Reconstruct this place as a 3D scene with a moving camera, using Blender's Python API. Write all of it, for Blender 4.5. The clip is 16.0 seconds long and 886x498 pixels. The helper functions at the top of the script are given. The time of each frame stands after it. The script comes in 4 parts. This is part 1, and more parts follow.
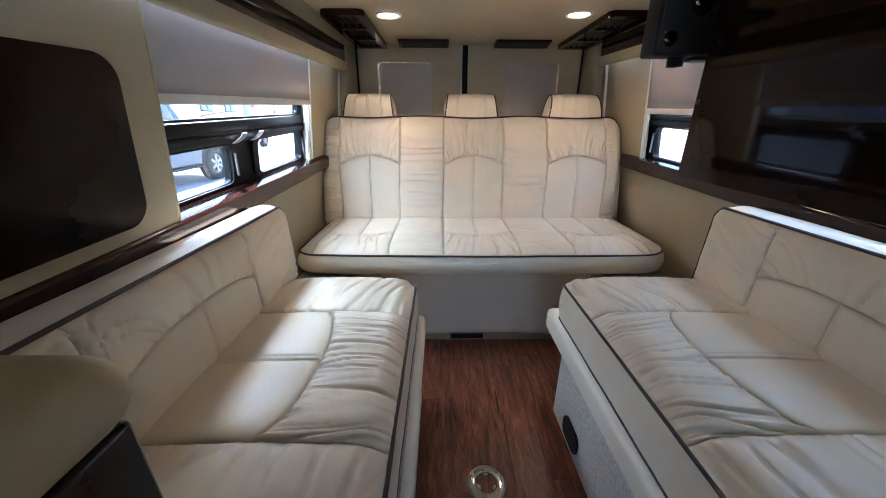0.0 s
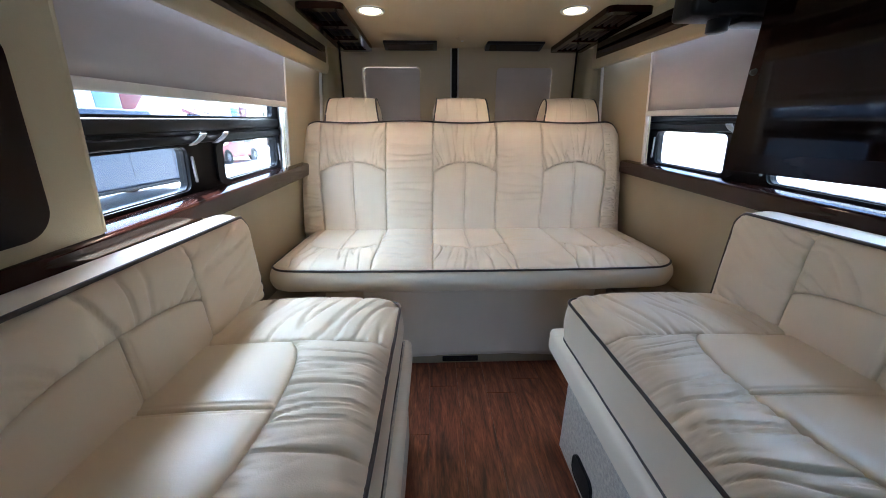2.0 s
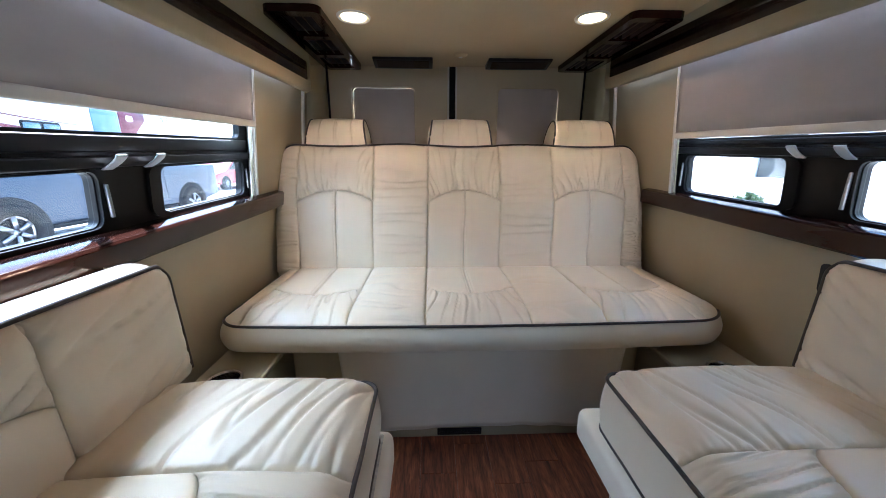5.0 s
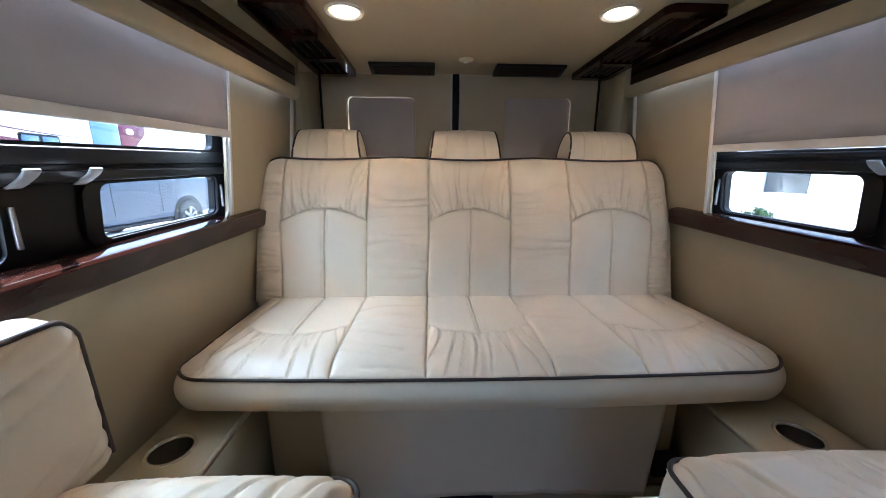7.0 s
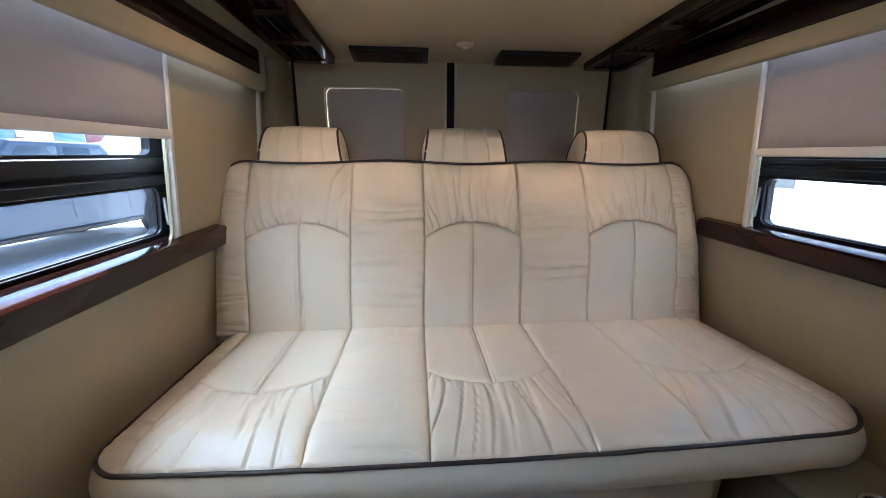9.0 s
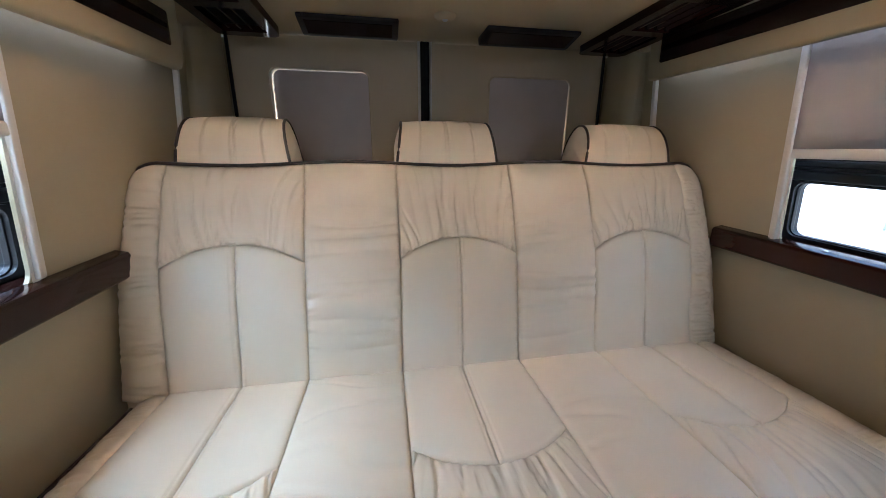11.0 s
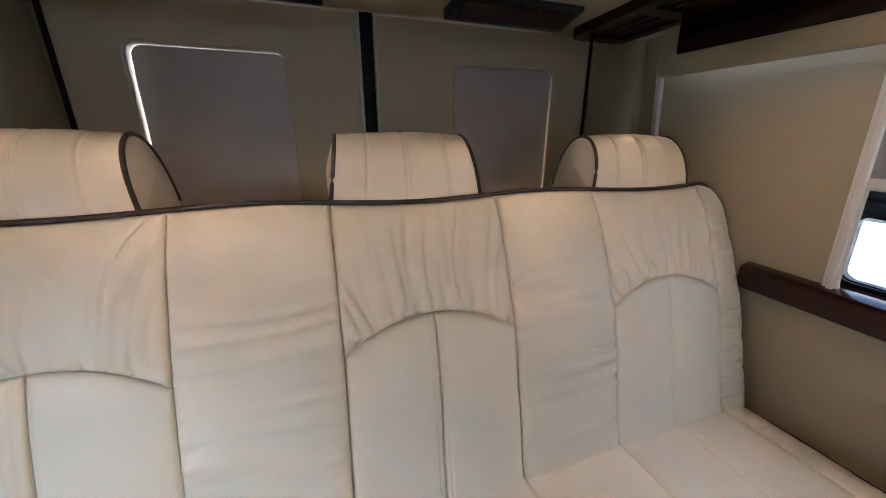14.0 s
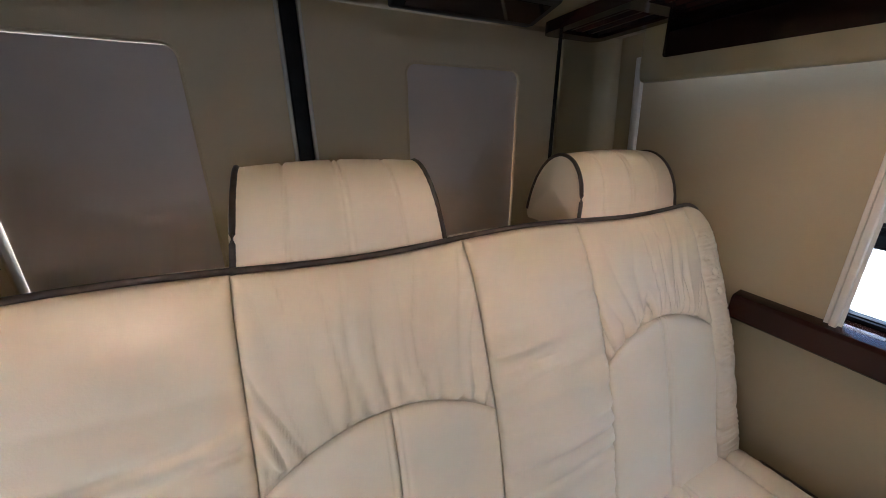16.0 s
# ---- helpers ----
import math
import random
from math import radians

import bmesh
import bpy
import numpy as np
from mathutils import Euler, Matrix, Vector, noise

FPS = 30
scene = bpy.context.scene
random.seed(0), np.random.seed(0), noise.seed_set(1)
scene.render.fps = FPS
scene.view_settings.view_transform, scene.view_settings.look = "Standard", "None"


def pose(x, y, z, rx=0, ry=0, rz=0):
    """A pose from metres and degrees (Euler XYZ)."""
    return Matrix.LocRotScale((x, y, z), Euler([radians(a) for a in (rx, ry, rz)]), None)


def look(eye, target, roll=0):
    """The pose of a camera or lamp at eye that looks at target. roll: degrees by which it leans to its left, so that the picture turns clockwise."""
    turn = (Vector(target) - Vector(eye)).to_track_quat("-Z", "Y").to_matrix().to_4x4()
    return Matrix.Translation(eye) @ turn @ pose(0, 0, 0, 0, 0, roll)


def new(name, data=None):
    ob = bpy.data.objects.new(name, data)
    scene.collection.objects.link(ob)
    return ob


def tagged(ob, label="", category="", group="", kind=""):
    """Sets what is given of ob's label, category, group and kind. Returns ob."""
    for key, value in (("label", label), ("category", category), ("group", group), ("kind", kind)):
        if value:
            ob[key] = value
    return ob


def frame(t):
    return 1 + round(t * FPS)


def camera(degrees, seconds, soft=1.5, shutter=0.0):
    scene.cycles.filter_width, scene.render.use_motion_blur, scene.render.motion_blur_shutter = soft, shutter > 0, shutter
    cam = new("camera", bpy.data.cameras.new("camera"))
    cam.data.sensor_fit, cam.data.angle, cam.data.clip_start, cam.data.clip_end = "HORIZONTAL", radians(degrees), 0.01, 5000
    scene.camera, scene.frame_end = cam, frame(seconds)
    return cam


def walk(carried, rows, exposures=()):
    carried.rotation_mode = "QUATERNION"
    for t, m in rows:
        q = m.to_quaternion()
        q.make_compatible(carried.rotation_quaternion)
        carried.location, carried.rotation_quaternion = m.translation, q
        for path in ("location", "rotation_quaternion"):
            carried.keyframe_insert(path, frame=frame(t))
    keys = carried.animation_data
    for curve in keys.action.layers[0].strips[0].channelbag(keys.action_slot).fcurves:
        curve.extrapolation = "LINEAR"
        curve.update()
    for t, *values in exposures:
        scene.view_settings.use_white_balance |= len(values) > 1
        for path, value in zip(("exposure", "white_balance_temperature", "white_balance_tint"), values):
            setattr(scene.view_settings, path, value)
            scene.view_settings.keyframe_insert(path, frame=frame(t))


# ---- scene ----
cam = camera(105.5, 16.0, soft=0.9)
PATH = [
    (0, (-0.214, 0.169, 1.074), (-0.199, 2.038, 0.362), 0.2),
    (0.5, (-0.212, 0.199, 1.058), (-0.179, 2.071, 0.356), 0.2),
    (1, (-0.21, 0.234, 1.043), (-0.164, 2.114, 0.361), 0.2),
    (1.5, (-0.204, 0.272, 1.033), (-0.152, 2.157, 0.369), 0.0),
    (2, (-0.199, 0.309, 1.028), (-0.14, 2.202, 0.384), 0.0),
    (2.5, (-0.199, 0.346, 1.024), (-0.133, 2.246, 0.402), 0.1),
    (3, (-0.196, 0.385, 1.021), (-0.127, 2.293, 0.423), 0.1),
    (3.5, (-0.195, 0.431, 1.019), (-0.121, 2.345, 0.444), 0.1),
    (4, (-0.189, 0.485, 1.014), (-0.117, 2.406, 0.463), 0.1),
    (6.5, (-0.174, 0.728, 1.021), (-0.106, 2.679, 0.583), 0.2),
    (7, (-0.184, 0.784, 1.024), (-0.114, 2.736, 0.596), 0.3),
    (7.5, (-0.193, 0.848, 1.038), (-0.122, 2.8, 0.608), 0.3),
    (8, (-0.211, 0.908, 1.058), (-0.125, 2.857, 0.619), 0.3),
    (8.5, (-0.222, 0.964, 1.066), (-0.106, 2.909, 0.615), 0.3),
    (9, (-0.219, 1.016, 1.073), (-0.067, 2.955, 0.606), 0.2),
    (9.2, (-0.223, 1.043, 1.078), (-0.053, 2.977, 0.598), 0.3),
    (11.5, (-0.229, 1.333, 1.116), (0.139, 3.228, 0.592), 0.0),
    (12, (-0.23, 1.401, 1.127), (0.182, 3.282, 0.589), 0.0),
    (12.5, (-0.227, 1.463, 1.14), (0.231, 3.33, 0.587), -0.0),
    (13, (-0.219, 1.52, 1.158), (0.284, 3.371, 0.592), -0.1),
    (13.5, (-0.205, 1.582, 1.179), (0.344, 3.416, 0.601), -0.2),
    (14, (-0.185, 1.646, 1.202), (0.41, 3.461, 0.607), -0.1),
    (14.5, (-0.165, 1.705, 1.221), (0.476, 3.499, 0.613), -0.2),
    (15, (-0.144, 1.754, 1.231), (0.550, 3.526, 0.615), -0.3),
    (15.5, (-0.124, 1.796, 1.246), (0.623, 3.542, 0.618), -0.35),
    (16, (-0.109, 1.834, 1.266), (0.690, 3.550, 0.619), -0.4),
]
walk(cam, [(t, look(eye, target, roll)) for t, eye, target, roll in PATH], exposures=[(0, 3.0, 5350, 10), (4, 2.88, 5350, 10), (12.5, 2.55, 5350, 10), (16, 2.75, 5350, 10)])

# ---------------------------------------------------------------- world and light
LEFT, RIGHT, LEAN = -0.88, 0.86, 0.09      # side walls at z = 1.107, leaning inwards with height
CEIL, REAR = 1.52, 2.80
SUN_E, SUN_R = radians(52), radians(-18)

world = bpy.data.worlds.new("sky")
world.use_nodes = True
scene.world = world
wn = world.node_tree.nodes
sky = wn.new("ShaderNodeTexSky")
sky.sky_type = "NISHITA"
sky.sun_disc = False
sky.sun_elevation, sky.sun_rotation = SUN_E, SUN_R
wn["Background"].inputs[1].default_value = 0.11
world.node_tree.links.new(sky.outputs[0], wn["Background"].inputs[0])


def sun_lamp():
    d = bpy.data.lights.new("sun", "SUN")
    d.energy, d.angle, d.color = 4.8, radians(0.6), (1.0, 0.95, 0.88)
    ob = new("sun", d)
    away = Vector((math.sin(SUN_R) * math.cos(SUN_E), math.cos(SUN_R) * math.cos(SUN_E), math.sin(SUN_E)))
    ob.matrix_world = look(away * 30, (0, 0, 0))


def area_lamp(name, eye, target, sx, sy, watts, color):
    d = bpy.data.lights.new(name, "AREA")
    d.shape, d.size, d.size_y, d.energy, d.color = "RECTANGLE", sx, sy, watts, color
    ob = new(name, d)
    ob.matrix_world = look(eye, target)
    return ob


sun_lamp()
DAY = (0.76, 0.89, 1.0)
# lamps added outside, above the sightline, to boost the skylight through the panes
area_lamp("daylight_left_window", (-1.80, 1.55, 2.15), (-0.90, 1.55, 1.0), 1.2, 1.1, 16, DAY)
area_lamp("daylight_right_window", (1.80, 1.62, 2.15), (0.90, 1.62, 1.0), 1.1, 1.1, 6.0, DAY)
# weak fill lamp added behind the camera, for daylight from an unseen windscreen
area_lamp("daylight_windscreen", (0.0, -2.45, 1.25), (0.0, 1.0, 0.75), 1.3, 0.7, 0.15, (0.93, 0.96, 1.0))

# ---------------------------------------------------------------- materials
def material(name, base, rough=0.5, metal=0.0, second=None, scale=8.0, detail=6.0, bump=0.0, bump_scale=200.0,
             coat=0.0, stretch=(1, 1, 1), amount=0.5, sheen=0.0, per_piece=0.0, bump_dist=0.001, spec=0.5, rough_range=0.06):
    """A surface with broad and fine variation of tone and a fine relief."""
    m = bpy.data.materials.new(name)
    m.use_nodes = True
    nt = m.node_tree
    n, l = nt.nodes, nt.links
    b = n["Principled BSDF"]
    b.inputs["Roughness"].default_value = rough
    b.inputs["Metallic"].default_value = metal
    b.inputs["Coat Weight"].default_value = coat
    b.inputs["Specular IOR Level"].default_value = spec
    b.inputs["Coat Roughness"].default_value = 0.05
    b.inputs["Sheen Weight"].default_value = sheen
    tc = n.new("ShaderNodeTexCoord")
    mp = n.new("ShaderNodeMapping")
    mp.inputs["Scale"].default_value = stretch
    l.new(tc.outputs["Object"], mp.inputs[0])
    broad = n.new("ShaderNodeTexNoise")
    broad.inputs["Scale"].default_value = scale
    broad.inputs["Detail"].default_value = detail
    l.new(mp.outputs[0], broad.inputs["Vector"])
    ramp = n.new("ShaderNodeValToRGB")
    second = second or tuple(c * 0.82 for c in base)
    ramp.color_ramp.elements[0].position = 0.5 - 0.28 * (1 - amount) - 0.02
    ramp.color_ramp.elements[1].position = 0.5 + 0.28 * (1 - amount) + 0.02
    ramp.color_ramp.elements[0].color = (*second, 1)
    ramp.color_ramp.elements[1].color = (*base, 1)
    l.new(broad.outputs["Fac"], ramp.inputs[0])
    colour = ramp.outputs[0]
    if per_piece:
        info = n.new("ShaderNodeObjectInfo")
        hsv = n.new("ShaderNodeHueSaturation")
        mr = n.new("ShaderNodeMapRange")
        mr.inputs["To Min"].default_value, mr.inputs["To Max"].default_value = 1 - per_piece, 1 + per_piece
        l.new(info.outputs["Random"], mr.inputs[0])
        l.new(mr.outputs[0], hsv.inputs["Value"])
        l.new(colour, hsv.inputs["Color"])
        colour = hsv.outputs[0]
    l.new(colour, b.inputs["Base Color"])
    fine = n.new("ShaderNodeTexNoise")
    fine.inputs["Scale"].default_value = bump_scale
    fine.inputs["Detail"].default_value = 4
    l.new(mp.outputs[0], fine.inputs["Vector"])
    rr = n.new("ShaderNodeMapRange")
    rr.inputs["To Min"].default_value, rr.inputs["To Max"].default_value = max(0.0, rough - rough_range), min(1.0, rough + rough_range)
    l.new(fine.outputs["Fac"], rr.inputs[0])
    l.new(rr.outputs[0], b.inputs["Roughness"])
    if bump:
        bp = n.new("ShaderNodeBump")
        bp.inputs["Strength"].default_value = bump
        bp.inputs["Distance"].default_value = bump_dist
        l.new(fine.outputs["Fac"], bp.inputs["Height"])
        l.new(bp.outputs[0], b.inputs["Normal"])
    return m


def glass_material(name, tint, rough=0.0):
    m = bpy.data.materials.new(name)
    m.use_nodes = True
    b = m.node_tree.nodes["Principled BSDF"]
    b.inputs["Base Color"].default_value = (*tint, 1)
    b.inputs["Roughness"].default_value = rough
    b.inputs["Transmission Weight"].default_value = 1.0
    b.inputs["IOR"].default_value = 1.45
    return m


def glow_material(name, color, strength):
    m = bpy.data.materials.new(name)
    m.use_nodes = True
    b = m.node_tree.nodes["Principled BSDF"]
    b.inputs["Base Color"].default_value = (*color, 1)
    b.inputs["Emission Color"].default_value = (*color, 1)
    b.inputs["Emission Strength"].default_value = strength
    return m


LEATHER = material("cream_leather", (0.805, 0.705, 0.545), 0.30, second=(0.77, 0.67, 0.51), scale=7, bump=0.35, bump_scale=420, amount=0.3, bump_dist=0.0006)
PIPING = material("dark_brown_piping", (0.035, 0.024, 0.020), 0.42, second=(0.055, 0.04, 0.033), scale=60)
VINYL = material("beige_wall_vinyl", (0.42, 0.358, 0.232), 0.5, second=(0.39, 0.33, 0.208), scale=5, bump=0.3, bump_scale=350, amount=0.3)
HEADLINER = material("beige_headliner_fabric", (0.50, 0.41, 0.265), 0.8, second=(0.47, 0.38, 0.245), scale=6, bump=0.5, bump_scale=500, amount=0.3)
DOORSKIN = material("beige_door_trim_vinyl", (0.62, 0.51, 0.345), 0.5, second=(0.58, 0.475, 0.32), scale=4, bump=0.3, bump_scale=350, amount=0.3)
BLANKING = material("mauve_grey_fabric", (0.64, 0.56, 0.53), 0.32, second=(0.60, 0.52, 0.49), scale=6, bump=0.4, bump_scale=600)
SHADE = material("taupe_shade_fabric", (0.45, 0.41, 0.38), 0.85, second=(0.415, 0.38, 0.35), scale=5, bump=0.5, bump_scale=900, stretch=(1, 1, 3))


def let_light_through(m, share):
    """Thin cloth that passes part of the light."""
    nt = m.node_tree
    b, out = nt.nodes["Principled BSDF"], nt.nodes["Material Output"]
    tr, mix = nt.nodes.new("ShaderNodeBsdfTranslucent"), nt.nodes.new("ShaderNodeMixShader")
    tr.inputs[0].default_value = (0.62, 0.56, 0.54, 1)
    mix.inputs[0].default_value = share
    nt.links.new(b.outputs[0], mix.inputs[1])
    nt.links.new(tr.outputs[0], mix.inputs[2])
    nt.links.new(mix.outputs[0], out.inputs[0])


let_light_through(SHADE, 0.12)
WALNUT = material("dark_gloss_walnut", (0.030, 0.009, 0.006), 0.12, second=(0.018, 0.006, 0.0045), scale=10, coat=0.0, stretch=(1, 0.12, 1), amount=0.6, bump=0.05, spec=0.28)
SKIRT = material("pale_skirt_vinyl", (0.77, 0.69, 0.56), 0.6, second=(0.73, 0.65, 0.52), scale=5, bump=0.3, bump_scale=300)
CARPET = material("grey_beige_carpet", (0.57, 0.52, 0.44), 0.95, second=(0.36, 0.33, 0.28), scale=90, bump=1.0, bump_scale=260, sheen=0.3, bump_dist=0.003)
BLACK = material("black_window_frame", (0.007, 0.007, 0.008), 0.40, second=(0.008, 0.008, 0.009), scale=3, spec=0.2, rough_range=0.0)
BLACK_PLASTIC = material("black_plastic", (0.010, 0.010, 0.011), 0.4, second=(0.016, 0.016, 0.017), scale=40, bump=0.2, spec=0.2)
GLOSS_BLACK = material("gloss_dark_panel", (0.018, 0.008, 0.006), 0.04, second=(0.011, 0.005, 0.004), scale=6, coat=0.0, stretch=(1, 0.2, 1), spec=0.3)
DARK_INSET = material("dark_brown_lacquer", (0.014, 0.006, 0.0045), 0.10, second=(0.010, 0.0045, 0.0035), scale=6, stretch=(1, 0.2, 1), spec=0.16)
# tan like the wall vinyl, more ochre to carry warm lamp light in the colour
WARM_TAN = material("warm_lit_tan_vinyl", (0.66, 0.53, 0.33), 0.5, second=(0.60, 0.47, 0.28), scale=9, bump=0.4, bump_scale=300)
CHROME = material("chrome", (0.78, 0.77, 0.75), 0.12, 1.0, second=(0.68, 0.67, 0.65), scale=40)
STEEL = material("brushed_steel", (0.45, 0.45, 0.46), 0.3, 1.0, second=(0.36, 0.36, 0.37), scale=60, stretch=(1, 1, 6))
CUPSTEEL = material("polished_steel", (0.50, 0.49, 0.47), 0.16, 1.0, second=(0.40, 0.39, 0.38), scale=30)
WHITE_TRIM = material("white_track_plastic", (0.72, 0.69, 0.63), 0.4, second=(0.67, 0.64, 0.58), scale=20)
GREY_HANDLE = material("pale_grey_plastic", (0.55, 0.57, 0.60), 0.4, second=(0.48, 0.50, 0.53), scale=30)
GLASS = glass_material("window_glass", (0.90, 0.96, 1.0))
LAMP_GLOW = glow_material("warm_lamp_lens", (1.0, 0.80, 0.52), 2.6)
SHADE_TOP_GLOW = glow_material("cool_added_glow", (0.78, 0.82, 1.0), 1.1)
BLUE_LED = glow_material("blue_button", (0.05, 0.30, 1.0), 0.35)
WHITE_LED = glow_material("white_button", (0.75, 0.78, 1.0), 0.16)


def wood_floor():
    """Reddish hand-scraped wood: long dark streaks and figure, differing from plank to plank."""
    m = bpy.data.materials.new("reddish_wood_plank")
    m.use_nodes = True
    n, l = m.node_tree.nodes, m.node_tree.links
    b = n["Principled BSDF"]
    tc, info = n.new("ShaderNodeTexCoord"), n.new("ShaderNodeObjectInfo")
    shift = n.new("ShaderNodeVectorMath")
    shift.operation = "MULTIPLY_ADD"
    shift.inputs[1].default_value = (7.0, 13.0, 3.0)
    l.new(info.outputs["Random"], shift.inputs[0])
    l.new(tc.outputs["Object"], shift.inputs[2])
    mp = n.new("ShaderNodeMapping")
    mp.inputs["Scale"].default_value = (16.0, 2.2, 1.0)
    l.new(shift.outputs[0], mp.inputs[0])
    fig = n.new("ShaderNodeTexNoise")
    fig.inputs["Scale"].default_value, fig.inputs["Detail"].default_value, fig.inputs["Distortion"].default_value = 1.6, 9.0, 1.6
    l.new(mp.outputs[0], fig.inputs["Vector"])
    ramp = n.new("ShaderNodeValToRGB")
    e = ramp.color_ramp.elements
    e[0].position, e[0].color = 0.30, (0.060, 0.017, 0.009, 1)
    e[1].position, e[1].color = 0.72, (0.36, 0.125, 0.052, 1)
    for p, c in ((0.42, (0.15, 0.042, 0.019, 1)), (0.55, (0.22, 0.068, 0.029, 1))):
        k = e.new(p)
        k.color = c
    l.new(fig.outputs["Fac"], ramp.inputs[0])
    pores = n.new("ShaderNodeTexNoise")
    pores.inputs["Scale"].default_value, pores.inputs["Detail"].default_value = 14.0, 5.0
    l.new(mp.outputs[0], pores.inputs["Vector"])
    pr = n.new("ShaderNodeMapRange")
    pr.inputs["From Min"].default_value, pr.inputs["From Max"].default_value = 0.35, 0.6
    pr.inputs["To Min"].default_value, pr.inputs["To Max"].default_value = 0.55, 1.05
    l.new(pores.outputs["Fac"], pr.inputs[0])
    hsv = n.new("ShaderNodeHueSaturation")
    l.new(ramp.outputs[0], hsv.inputs["Color"])
    l.new(pr.outputs[0], hsv.inputs["Value"])
    l.new(hsv.outputs[0], b.inputs["Base Color"])
    b.inputs["Roughness"].default_value = 0.36
    bp = n.new("ShaderNodeBump")
    bp.inputs["Strength"].default_value, bp.inputs["Distance"].default_value = 0.35, 0.001
    l.new(fig.outputs["Fac"], bp.inputs["Height"])
    l.new(bp.outputs[0], b.inputs["Normal"])
    return m


FLOORWOOD = wood_floor()

# ---------------------------------------------------------------- mesh helpers
def mesh_of(name, bm, mat, smooth=True):
    me = bpy.data.meshes.new(name)
    bm.normal_update()
    bm.to_mesh(me)
    bm.free()
    me.materials.append(mat)
    if smooth:
        me.polygons.foreach_set("use_smooth", [True] * len(me.polygons))
    return me


def part(name, bm, mat, parent=None, label="", smooth=True):
    ob = new(name, mesh_of(name, bm, mat, smooth))
    if parent is not None:
        ob.parent = parent
    if label:
        ob["label"] = label
    return ob


def thing(name, label, category, group="", at=(0, 0, 0), kind=""):
    ob = new(name)
    ob.location = at
    ob.empty_display_size = 0.05
    return tagged(ob, label, category, group, kind)


def structure(ob, label=""):
    return tagged(ob, label, kind="structure")


def box(lo, hi, bevel=0.0, seg=2, bm=None):
    bm = bm or bmesh.new()
    fresh = not bm.verts
    r = bmesh.ops.create_cube(bm, size=1.0)
    c = [(a + b) / 2 for a, b in zip(lo, hi)]
    s = [abs(b - a) for a, b in zip(lo, hi)]
    for v in r["verts"]:
        v.co = Vector((c[0] + v.co.x * s[0], c[1] + v.co.y * s[1], c[2] + v.co.z * s[2]))
    if bevel:
        edges = {e for v in r["verts"] for e in v.link_edges}
        bmesh.ops.bevel(bm, geom=list(edges), offset=min(bevel, min(s) * 0.49), segments=seg, profile=0.5, affect="EDGES")
    return bm


def prism(outline, direction, bevel=0.0, seg=2):
    """A closed outline of 3D points, pushed along direction."""
    bm = bmesh.new()
    f = bm.faces.new([bm.verts.new(p) for p in outline])
    r = bmesh.ops.extrude_face_region(bm, geom=[f])
    vs = [g for g in r["geom"] if isinstance(g, bmesh.types.BMVert)]
    bmesh.ops.translate(bm, verts=vs, vec=direction)
    bmesh.ops.recalc_face_normals(bm, faces=bm.faces)
    if bevel:
        es = [e for e in bm.edges if e.calc_face_angle(0) > 0.6]
        bmesh.ops.bevel(bm, geom=es, offset=bevel, segments=seg, profile=0.5, affect="EDGES")
    return bm


def rounded(u0, u1, v0, v1, r, n=6):
    """Corner-rounded rectangle, counter-clockwise."""
    pts = []
    for cu, cv, a0 in ((u1 - r, v0 + r, -90), (u1 - r, v1 - r, 0), (u0 + r, v1 - r, 90), (u0 + r, v0 + r, 180)):
        for i in range(n + 1):
            a = radians(a0 + 90 * i / n)
            pts.append((cu + r * math.cos(a), cv + r * math.sin(a)))
    return pts


def plate_with_holes(outer, holes, put, depth):
    """A plate bounded by outer, pierced by holes; put(u, v, w) places it."""
    bm = bmesh.new()
    edges = []
    for loop in [outer] + holes:
        vs = [bm.verts.new((u, v, 0)) for u, v in loop]
        edges += [bm.edges.new((vs[i], vs[(i + 1) % len(vs)])) for i in range(len(vs))]
    bmesh.ops.triangle_fill(bm, use_beauty=True, edges=edges)
    r = bmesh.ops.extrude_face_region(bm, geom=list(bm.faces))
    for g in r["geom"]:
        if isinstance(g, bmesh.types.BMVert):
            g.co.z += depth
    for v in bm.verts:
        v.co = put(v.co.x, v.co.y, v.co.z)
    bmesh.ops.recalc_face_normals(bm, faces=bm.faces)
    return bm


def tube(points, r, sides=8, closed=False):
    bm = bmesh.new()
    pts = [Vector(p) for p in points]
    n = len(pts)
    rings = []
    up = Vector((0.13, 0.21, 0.97))
    for i, p in enumerate(pts):
        a = pts[(i - 1) % n] if closed or i else p
        b = pts[(i + 1) % n] if closed or i < n - 1 else p
        d = (b - a).normalized()
        s = d.cross(up).normalized()
        t = s.cross(d).normalized()
        rings.append([bm.verts.new(p + r * (math.cos(2 * math.pi * k / sides) * s + math.sin(2 * math.pi * k / sides) * t)) for k in range(sides)])
    for i in range(n if closed else n - 1):
        for k in range(sides):
            j, q = (i + 1) % n, (k + 1) % sides
            bm.faces.new((rings[i][k], rings[j][k], rings[j][q], rings[i][q]))
    if not closed:
        bm.faces.new(rings[0][::-1])
        bm.faces.new(rings[-1])
    bmesh.ops.recalc_face_normals(bm, faces=bm.faces)
    return bm


def grid(nu, nv, place):
    """An open sheet of nu by nv cells; place(i/nu, j/nv) gives each point."""
    bm = bmesh.new()
    vs = [[bm.verts.new(place(i / nu, j / nv)) for j in range(nv + 1)] for i in range(nu + 1)]
    for i in range(nu):
        for j in range(nv):
            bm.faces.new((vs[i][j], vs[i + 1][j], vs[i + 1][j + 1], vs[i][j + 1]))
    return bm


